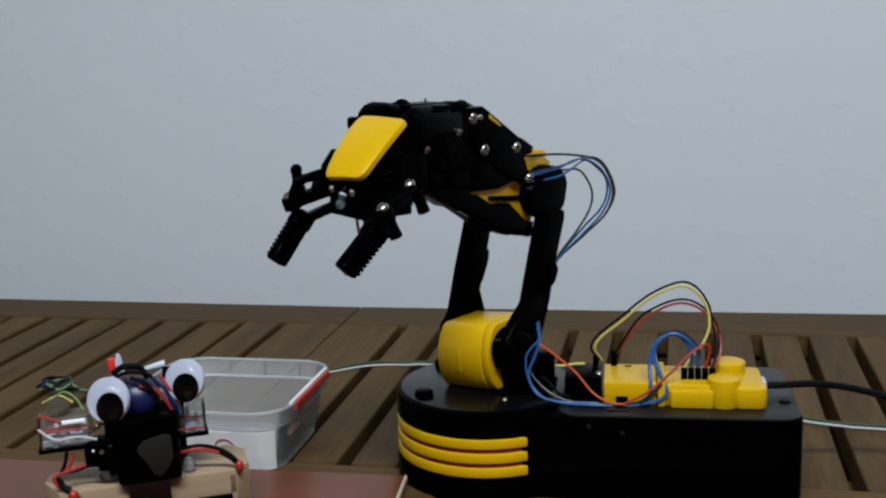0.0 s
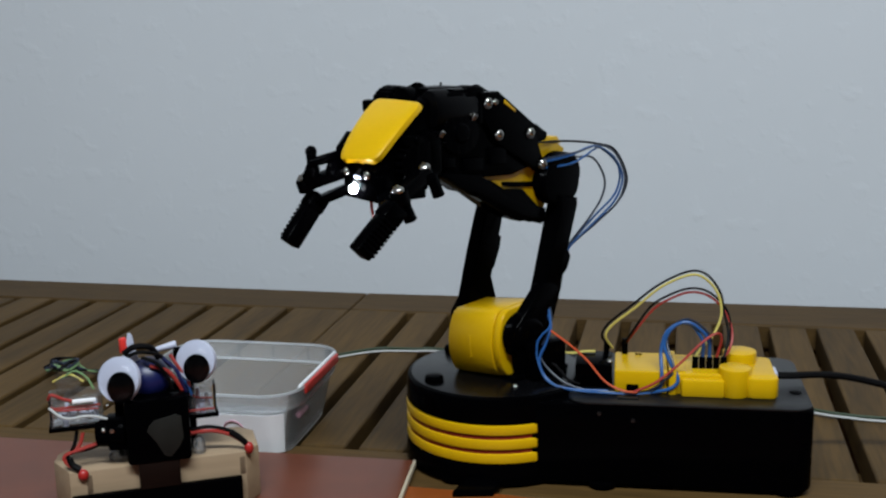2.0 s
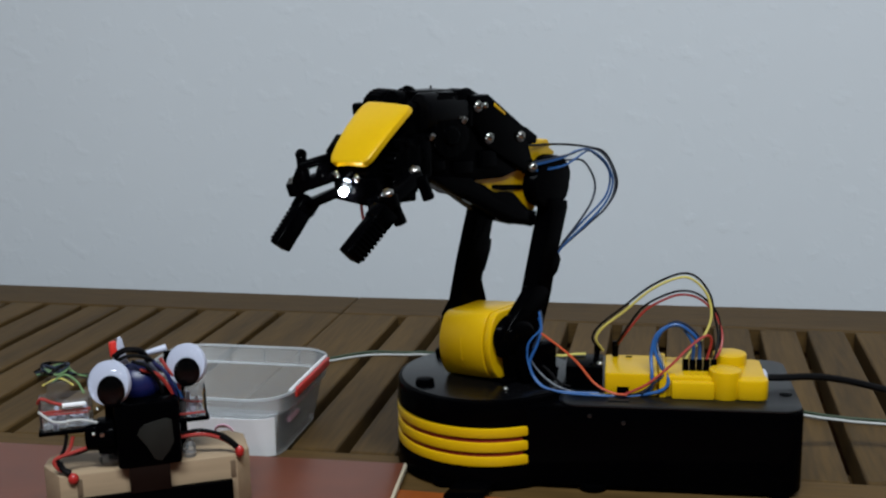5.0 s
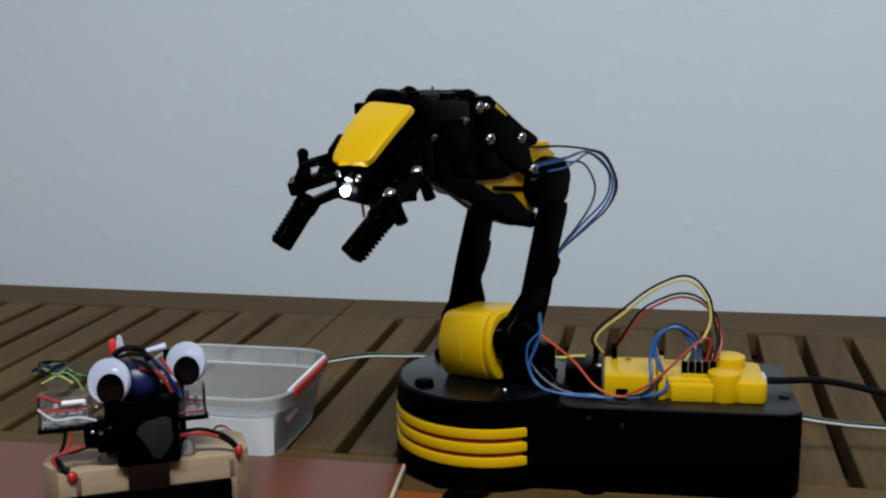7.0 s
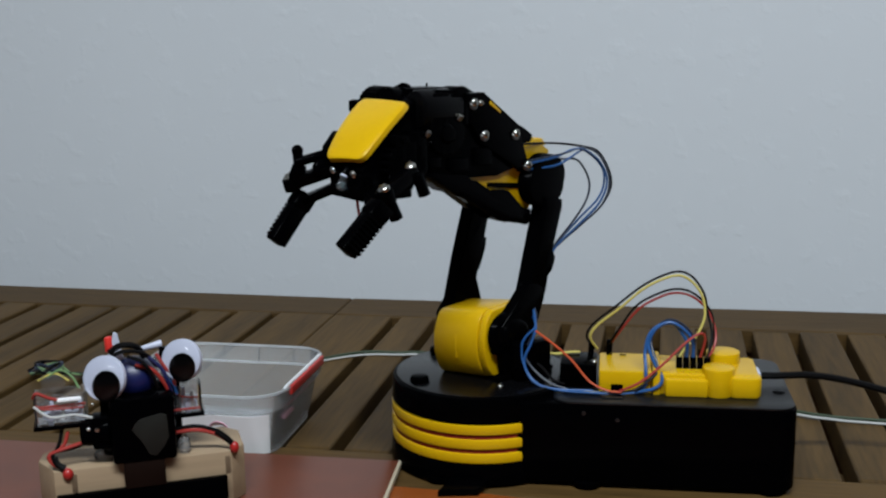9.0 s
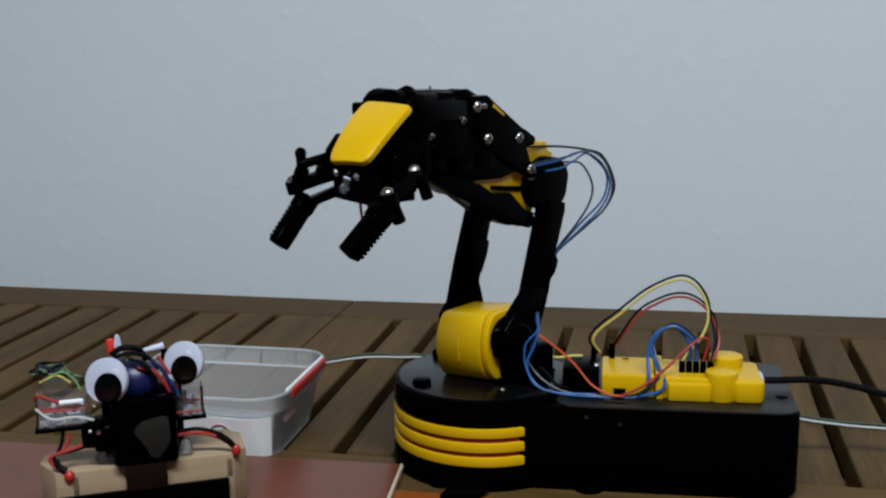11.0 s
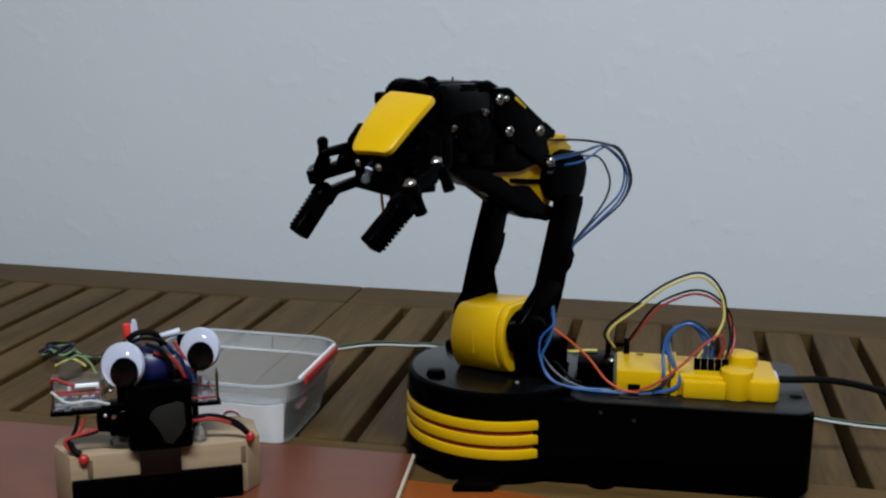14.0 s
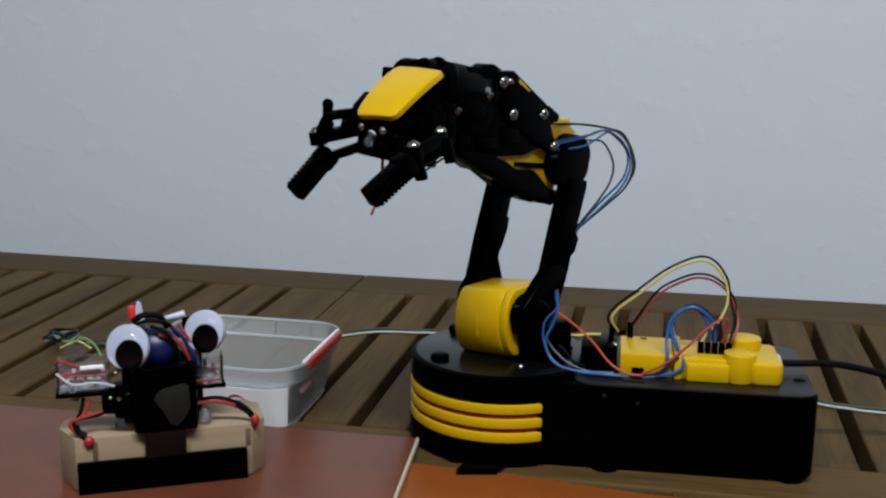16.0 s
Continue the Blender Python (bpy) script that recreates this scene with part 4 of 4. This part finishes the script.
TX0, TX1, TY0, TY1, TZ = -0.128, -0.0105, 0.599, 0.711, 0.0415
shell = part("shell", ring_mesh([(TX0 + 0.012, TX1 - 0.0075, TY0 + 0.012, TY1 - 0.018, 0.016, 0.0004), (TX0 + 0.004, TX1 - 0.002, TY0 + 0.004, TY1 - 0.004, 0.023, TZ - 0.010), (TX0 + 0.0048, TX1 - 0.0028, TY0 + 0.0048, TY1 - 0.0048, 0.0225, TZ - 0.010), (TX0 + 0.0128, TX1 - 0.0083, TY0 + 0.0128, TY1 - 0.0188, 0.0155, 0.0014)], False), MILKY, tub, "milky see-through tub wall")
floor_ = part("floor", prism(rounded(TX0 + 0.0125, TX1 - 0.0080, TY0 + 0.0125, TY1 - 0.0185, 0.0118), 0.0005, 0.0013, "z", 0.0001), MILKYFLOOR, tub, "clear tub floor")
floor_.visible_shadow = False
rim = part("rim", ring_mesh([(TX0 + 0.002, TX1, TY0 + 0.002, TY1 - 0.002, 0.024, TZ - 0.011), (TX0, TX1 + 0.0015, TY0, TY1, 0.025, TZ), (TX0 + 0.002, TX1 - 0.0005, TY0 + 0.002, TY1 - 0.002, 0.024, TZ + 0.0006), (TX0 + 0.004, TX1 - 0.002, TY0 + 0.004, TY1 - 0.004, 0.023, TZ - 0.0105), (TX0 + 0.002, TX1, TY0 + 0.002, TY1 - 0.002, 0.024, TZ - 0.011)], False), MILKYRIM, tub, "frosted turned-over rim")
part("ridge", ring_mesh([(TX0 + 0.0035, TX1 - 0.0015, TY0 + 0.0035, TY1 - 0.0035, 0.0232, TZ - 0.0118), (TX0 + 0.0035, TX1 - 0.0015, TY0 + 0.0035, TY1 - 0.0035, 0.0232, TZ - 0.0106), (TX0 + 0.0046, TX1 - 0.0026, TY0 + 0.0046, TY1 - 0.0046, 0.0225, TZ - 0.0106), (TX0 + 0.0046, TX1 - 0.0026, TY0 + 0.0046, TY1 - 0.0046, 0.0225, TZ - 0.0118), (TX0 + 0.0035, TX1 - 0.0015, TY0 + 0.0035, TY1 - 0.0035, 0.0232, TZ - 0.0118)], False), RIDGE, tub, "ridge under the rim, whitened as a highlight")
part("lip", ring_mesh([(TX0, TX1 + 0.0015, TY0, TY1, 0.025, TZ - 0.0004), (TX0, TX1 + 0.0015, TY0, TY1, 0.025, TZ + 0.0010), (TX0 + 0.0014, TX1 + 0.0001, TY0 + 0.0014, TY1 - 0.0014, 0.0242, TZ + 0.0010), (TX0 + 0.0014, TX1 + 0.0001, TY0 + 0.0014, TY1 - 0.0014, 0.0242, TZ - 0.0004), (TX0, TX1 + 0.0015, TY0, TY1, 0.025, TZ - 0.0004)], False), RIDGE, tub, "edge of the rim, whitened as a highlight")
for k in range(3):
    x = TX0 + 0.040 + k * 0.0260
    part("rim_rib", block(x, x + 0.0007, TY1 - 0.0046, TY1 - 0.0028, TZ - 0.0104, TZ - 0.0006, 0.0001), MILKYRIM, tub)
part("handle_strip", block(TX1 + 0.0002, TX1 + 0.0024, TY0 + 0.024, TY1 - 0.020, TZ - 0.0045, TZ + 0.0012, 0.0008), RED, tub, "red handle strip")
part("handle_edge", block(TX1 - 0.0022, TX1 + 0.0000, TY0 + 0.020, TY1 - 0.018, TZ - 0.0005, TZ + 0.0020, 0.0006), PAPER, tub, "white handle edge")
shell.visible_shadow = rim.visible_shadow = False
LOW = rounded(TX0 + 0.0116, TX1 - 0.0071, TY0 + 0.0116, TY1 - 0.018, 0.012, 8)
HIGH = rounded(TX0 + 0.0036, TX1 - 0.0016, TY0 + 0.0036, TY1 - 0.004, 0.023, 8)
paired = list(zip(LOW, HIGH))
strip = [((TX0 + 0.030, TY0 + 0.0116), (TX0 + 0.026, TY0 + 0.0036))] + paired[:5]
bm = bmesh.new()
sides = [[[bm.verts.new((p[0], p[1] - d, 0.0014)), bm.verts.new((q[0], q[1] - d, TZ - 0.0130))] for p, q in strip] for d in (0.0006, 0.0001)]
for k in range(len(strip) - 1):
    n0, n1, f0, f1 = sides[0][k], sides[0][k + 1], sides[1][k], sides[1][k + 1]
    for quad in ((n0[0], n1[0], n1[1], n0[1]), (f0[0], f0[1], f1[1], f1[0]), (n0[1], n1[1], f1[1], f0[1]), (n0[0], f0[0], f1[0], n1[0])):
        bm.faces.new(quad)
for k in (0, -1):
    bm.faces.new((sides[0][k][0], sides[0][k][1], sides[1][k][1], sides[1][k][0]))
part("label", bm, PAPER, tub, "white paper label")
ring = []
for k in range(25):
    a = 2 * math.pi * k / 24
    ring.append((TX1 - 0.0405 + 0.0062 * math.cos(a), TY0 + 0.0058 - 0.0018 * math.sin(a), 0.018 + 0.0059 * math.sin(a)))
part("print_ring", tube(ring, 0.0004, 6, 2), PINK, tub, "faded pink printed ring")
part("print", block(TX1 - 0.0048, TX1 - 0.0043, TY0 + 0.026, TY0 + 0.044, 0.0195, 0.0225, 0.0001), PINK, tub, "faded pink print bar")

# ---- little googly-eyed robot ----
bug = thing("googly_eyed_robot", pose(-0.0926, 0.4844, 0.0056, 0, 0, 28.3), "little homemade robot with googly eyes on a wooden block", "toy robot")
part("wooden_base", prism([(-0.0005, 0.002), (0.0925, 0.002), (0.1005, 0.0105), (0.1005, 0.034), (0.0920, 0.043), (0.0040, 0.041), (-0.0070, 0.033), (-0.0090, 0.021)], 0.0, 0.0303, "z", 0.0010), PINE, bug, "pale wooden block base")
# Darker upright strips below the two wire beads.
for x in (0.0095, 0.0905):
    part("groove", block(x - 0.0014, x + 0.0014, 0.0016, 0.0026, 0.0175, 0.0275, 0.0003), PINEDARK, bug, "darker upright strip on the wood")
# Black bar added over the base's front; not known to be a part.
part("bumper", block(0.0, 0.0895, -0.0024, 0.0018, 0.0, 0.0172, 0.0005), BLACK, bug, "plain black bar across the base front")
sensor = part("sensor_box", block(0.0298, 0.0636, -0.0040, 0.0120, 0.0318, 0.0676, 0.0022), BLACK, bug, "black square sensor housing")
part("emblem", prism([(0.0408, 0.0505), (0.0420, 0.0535), (0.0450, 0.0563), (0.0560, 0.0586), (0.0590, 0.0572), (0.0596, 0.0450), (0.0570, 0.0400), (0.0526, 0.0350), (0.0490, 0.0362), (0.0456, 0.0435)], -0.0046, -0.0041, "y", 0.0001), GREYPAINT, sensor, "dark grey worn emblem")
part("bracket", block(0.0352, 0.0568, -0.0030, 0.0018, 0.0174, 0.0330, 0.0006), BROWN, bug, "dark brown mounting bracket")
part("side_motor", rod((0.0300, 0.006, 0.0490), (0.0150, 0.008, 0.0480), 0.0085, 0.0070, n=24), BLACK, bug, "black gear motor")
part("motor_cap", ball((0.0440, 0.0180, 0.0730), 0.0120, n=22), NAVY, bug, "dark blue round motor cap")
part("glue_blob", ball((0.0680, 0.0090, 0.0330), 0.0060, (0.6, 0.6, 1.3), n=12), MILKYRIM, bug, "cloudy hot glue blob")
part("glue_blob", ball((0.0270, 0.0120, 0.0330), 0.0070, (1.0, 0.7, 0.6), n=12), MILKYRIM, bug, "cloudy hot glue blob")


def eye(s, y, z, r, turn, tip, px_, pz_):
    m = Matrix.Translation((s, y, z)) @ pose(0, 0, 0, tip, 0, turn)
    back = part("eye", rod((0, 0.0035, 0), (0, 0.0, 0), r, n=40, edge=0.0006), WHITE, bug, "white googly eye", m)
    part("pupil", rod((px_, -0.0006, pz_), (px_, -0.0014, pz_), r * 0.69, n=32, edge=0.0002), BLACK, back, "loose black pupil disc")
    dome = part("dome", ball((0, 0, 0), r * 0.99, (1, 0.55, 1), n=32), LENS, back, "clear plastic dome")
    dome.visible_shadow = False
    return back


eye(0.0283, 0.0030, 0.0787, 0.0121, -34, -14, 0.0025, -0.0040)
eye(0.0688, 0.0060, 0.0838, 0.0114, -34, -14, 0.0016, -0.0040)


def clear_clip(x0, x1, y0, y1, z0, z1):
    bm = ring_mesh([(x0, x1, y0, y1, 0.002, z0), (x0, x1, y0, y1, 0.002, z1), (x0 + 0.0012, x1 - 0.0012, y0 + 0.0012, y1 - 0.0012, 0.0015, z1), (x0 + 0.0012, x1 - 0.0012, y0 + 0.0012, y1 - 0.0012, 0.0015, z0 + 0.001)])
    box_ = part("clear_case", bm, CLEAR, bug, "clear plastic motor case")
    box_.visible_shadow = False
    part("case_foot", block(x0 - 0.001, x1 + 0.001, y0 - 0.0005, y1, z0 - 0.0025, z0 - 0.0002, 0.0006), BLACK, box_, "black case foot")
    part("shaft", rod((x0 + 0.004, (y0 + y1) / 2, z0 + 0.004), (x1 - 0.003, (y0 + y1) / 2, z0 + 0.004), 0.0020, n=14), WHITE, box_)
    part("gear", rod((x0 + 0.006, (y0 + y1) / 2, z0 + 0.004), (x0 + 0.009, (y0 + y1) / 2, z0 + 0.004), 0.0038, n=18), WHITE, box_)
    part("wire", tube([(x0 + 0.001, y0 + 0.003, z0 + 0.011), (x0 + 0.006, y0 + 0.001, z0 + 0.009), (x1 - 0.002, y0 + 0.002, z0 + 0.008)], 0.0006), REDWIRE, box_)
    return box_


clear_clip(-0.0080, 0.0190, 0.0060, 0.0200, 0.0545, 0.0710)
# White bar in place of the bright highlight on the clear case.
part("contact_strip", block(0.0040, 0.0160, 0.0050, 0.0062, 0.0672, 0.0694, 0.0005), PAPER, bug, "white strip standing in for a highlight")
part("contact_strip", block(-0.0060, 0.0180, 0.0070, 0.0076, 0.0640, 0.0655, 0.0003), REDWIRE, bug, "red strip")
part("contact_strip", block(0.0640, 0.0780, 0.0105, 0.0112, 0.0535, 0.0548, 0.0003), REDWIRE, bug, "red strip")
clear_clip(0.0640, 0.0790, 0.0100, 0.0220, 0.0520, 0.0680)
part("clear_tab", block(-0.0040, 0.0080, 0.0180, 0.0195, 0.0690, 0.0780, 0.0006), CLEAR, bug, "clear plastic tab")
part("wire", tube([(-0.0080, 0.0060, 0.0660), (0.0000, 0.0040, 0.0600), (0.0120, 0.0040, 0.0600), (0.0220, 0.0040, 0.0570)], 0.0007), WHITEWIRE, bug, "white wire")
for pts, mat in (
    ([(0.0620, 0.0080, 0.0440), (0.0740, 0.0060, 0.0455), (0.0850, 0.0050, 0.0420), (0.0910, 0.0035, 0.0370)], BLACKWIRE),
    ([(0.0620, 0.0070, 0.0425), (0.0740, 0.0050, 0.0435), (0.0840, 0.0045, 0.0405), (0.0910, 0.0030, 0.0360)], REDWIRE),
    ([(0.0180, 0.0070, 0.0430), (0.0100, 0.0060, 0.0410), (0.0000, 0.0050, 0.0400), (0.0010, 0.0035, 0.0350), (0.0055, 0.0025, 0.0320)], BLACKWIRE),
    ([(0.0180, 0.0060, 0.0440), (0.0080, 0.0050, 0.0420), (-0.0020, 0.0045, 0.0390), (0.0000, 0.0030, 0.0340), (0.0060, 0.0022, 0.0310)], REDWIRE),
    ([(0.0450, 0.0080, 0.0830), (0.0540, 0.0080, 0.0790), (0.0600, 0.0080, 0.0700), (0.0620, 0.0080, 0.0640)], REDWIRE),
    ([(0.0330, 0.0080, 0.0890), (0.0400, 0.0080, 0.0910), (0.0500, 0.0100, 0.0880), (0.0560, 0.0120, 0.0800)], BLACKWIRE),
):
    part("wire", tube(pts, 0.0011), mat, bug)
part("sleeve", tube([(0.0850, 0.0042, 0.0420), (0.0900, 0.0032, 0.0380), (0.0930, 0.0028, 0.0345)], 0.0018), BLACKWIRE, bug)
part("sleeve", tube([(0.0000, 0.0040, 0.0375), (0.0015, 0.0030, 0.0340), (0.0050, 0.0022, 0.0312)], 0.0018), BLACKWIRE, bug)
part("bead", ball((0.0945, 0.0022, 0.0320), 0.0032, (0.8, 0.8, 1.1), n=12), BEAD, bug, "red wire bead")
part("bead", ball((0.0066, 0.0014, 0.0284), 0.0032, (0.9, 0.8, 1.0), n=12), BEAD, bug, "red wire bead")
part("strap", tube([(0.0320, 0.0120, 0.0900), (0.0380, 0.0110, 0.0935), (0.0460, 0.0120, 0.0920), (0.0500, 0.0150, 0.0850)], 0.0017), BLACKWIRE, bug, "dark rubber strap")
part("fin", prism([(0.0346, 0.0990), (0.0358, 0.0994), (0.0370, 0.0980), (0.0384, 0.0890), (0.0396, 0.0838), (0.0285, 0.0835), (0.0318, 0.0880), (0.0334, 0.0935)], 0.0165, 0.0195, "y", 0.0008), WHITE, bug, "white plastic fin")
part("post", rod((0.0480, 0.0200, 0.0880), (0.0600, 0.0200, 0.0902), 0.0014, 0.0022, n=16), WHITE, bug, "white plastic post")
part("cap", rod((0.0325, 0.0180, 0.0890), (0.0318, 0.0180, 0.0970), 0.0026, 0.0020, n=16), RED, bug, "red plastic cap")
bm = block(0.0580, 0.0660, 0.0160, 0.0190, 0.0820, 0.0890, 0.0005)
for k in range(3):
    block(0.0590 + k * 0.0025, 0.0600 + k * 0.0025, 0.0150, 0.0162, 0.0830, 0.0880, 0.0002, bm=bm)
part("circuit_board", bm, BLACK, bug, "tiny black circuit board")
part("frame", block(0.0250, 0.0680, 0.0130, 0.0220, 0.0310, 0.0700, 0.002), BLACK, bug, "black inner frame")

for k, (x, y, z, h, mat) in enumerate(((0.0005, 0.012, 0.0560, 0.0100, WHITE), (0.0060, 0.010, 0.0560, 0.0060, WHITEWIRE), (0.0110, 0.013, 0.0560, 0.0080, GREYPAINT), (0.0150, 0.011, 0.0560, 0.0110, WHITE), (0.0690, 0.015, 0.0535, 0.0120, WHITE), (0.0735, 0.014, 0.0535, 0.0090, WHITEWIRE))):
    part("gear_post", rod((x, y, z), (x + 0.0004, y, z + h), 0.0014, 0.0010, n=12, edge=0.0002), mat, bug)
for mat, r, pts in (
    (NAVY, 0.0010, [(0.0520, 0.0100, 0.0860), (0.0580, 0.0080, 0.0800), (0.0610, 0.0070, 0.0730), (0.0630, 0.0080, 0.0660)]),
    (BLACKWIRE, 0.0010, [(0.0410, 0.0080, 0.0880), (0.0480, 0.0060, 0.0850), (0.0530, 0.0060, 0.0780), (0.0560, 0.0070, 0.0690)]),
    (REDWIRE, 0.0009, [(0.0560, 0.0120, 0.0870), (0.0600, 0.0100, 0.0800), (0.0640, 0.0090, 0.0740), (0.0650, 0.0100, 0.0680)]),
    (BLUE, 0.0008, [(0.0600, 0.0120, 0.0740), (0.0640, 0.0100, 0.0700), (0.0660, 0.0090, 0.0640)]),
    (REDWIRE, 0.0009, [(-0.0080, 0.0080, 0.0700), (-0.0060, 0.0060, 0.0730), (0.0000, 0.0060, 0.0700), (0.0060, 0.0060, 0.0680)]),
    (GREENWIRE, 0.0006, [(-0.0010, 0.0240, 0.0760), (0.0060, 0.0220, 0.0800), (0.0120, 0.0200, 0.0760), (0.0150, 0.0180, 0.0700)]),
    (YELLOWWIRE, 0.0006, [(-0.0060, 0.0260, 0.0740), (0.0030, 0.0230, 0.0780), (0.0100, 0.0210, 0.0740)]),
    (REDWIRE, 0.0010, [(0.0080, 0.0080, 0.0500), (0.0060, 0.0060, 0.0440), (0.0020, 0.0050, 0.0400)]),
    (BLACKWIRE, 0.0010, [(0.0050, 0.0085, 0.0510), (0.0035, 0.0065, 0.0450), (0.0010, 0.0050, 0.0400)]),
):
    part("wire", tube(pts, r), mat, bug)
# Tiny steel domes added in place of glints on the motor.
for x, z, r in ((0.0188, 0.0526, 0.0012), (0.0218, 0.0662, 0.0010)):
    screw((x, -0.0004, z), (0, -1, 0.6), r, bug)
part("side_bolt", rod((0.0230, -0.0010, 0.0520), (0.0230, -0.0016, 0.0520), 0.0013, n=14, edge=0.0003), STEEL, bug, "shiny bolt head")
part("motor_flange", block(0.0205, 0.0300, 0.0000, 0.0120, 0.0400, 0.0580, 0.0015), BLACK, bug, "black motor flange")

# the table wires run on behind the tub and end in a knot
random.seed(4)
for k, mat in enumerate((DARKGREEN, GREENWIRE, DARKWIRE, BLACKWIRE)):
    pts = [(-0.140, 0.745 + 0.003 * k, 0.0012), (-0.1750, 0.744 + 0.002 * k, 0.0014), (-0.2130, 0.7425 + 0.0012 * k, 0.0022), (-0.2300, 0.7425, 0.0030)]
    for i in range(9):
        a = i * 1.25 + k * 1.6
        pts.append((-0.2470 + 0.0095 * math.cos(a) + random.uniform(-0.002, 0.002), 0.7395 + 0.0105 * math.sin(a) + random.uniform(-0.002, 0.002), 0.0030 + 0.0052 * abs(math.sin(i * 1.9 + k)) + 0.0012 * k))
    pts.append((-0.2600 - 0.003 * k, 0.7360 + 0.003 * k, 0.0022))
    cable("loose_wire", pts, 0.0009, mat, "thin tangled wire end lying on the table", "wire")

# small black clothes-peg shaped foot under the drum
tagged(new("dark_wedge", mesh_of(prism([(0.0975, 0.5620), (0.1200, 0.5670), (0.1250, 0.5900), (0.1030, 0.5900)], 0.0024, 0.0065, "z", 0.001), BLACK, True, "dark_wedge")), "small dark wedge under the base of the arm", "wedge")


def motions():
    lit, dim = LIT, DIM
    walk(core_glow, [(0.0, dim), (1.1, dim), (1.2, lit), (2.6, lit), (2.7, dim), (3.8, dim), (3.9, lit), (7.17, lit), (7.27, dim), (16.0, dim)])
    up = lambda a: HAND_M @ Matrix.Rotation(radians(-a), 4, WRIST_AXIS)
    walk(hand, [(0.0, up(0)), (8.0, up(0)), (14.5, up(0)), (15.5, up(0)), (15.6, up(0.7)), (16.0, HAND_M @ Matrix.Translation((0.0015, 0, -0.0026)) @ Matrix.Rotation(radians(-8.2), 4, WRIST_AXIS))])


motions()
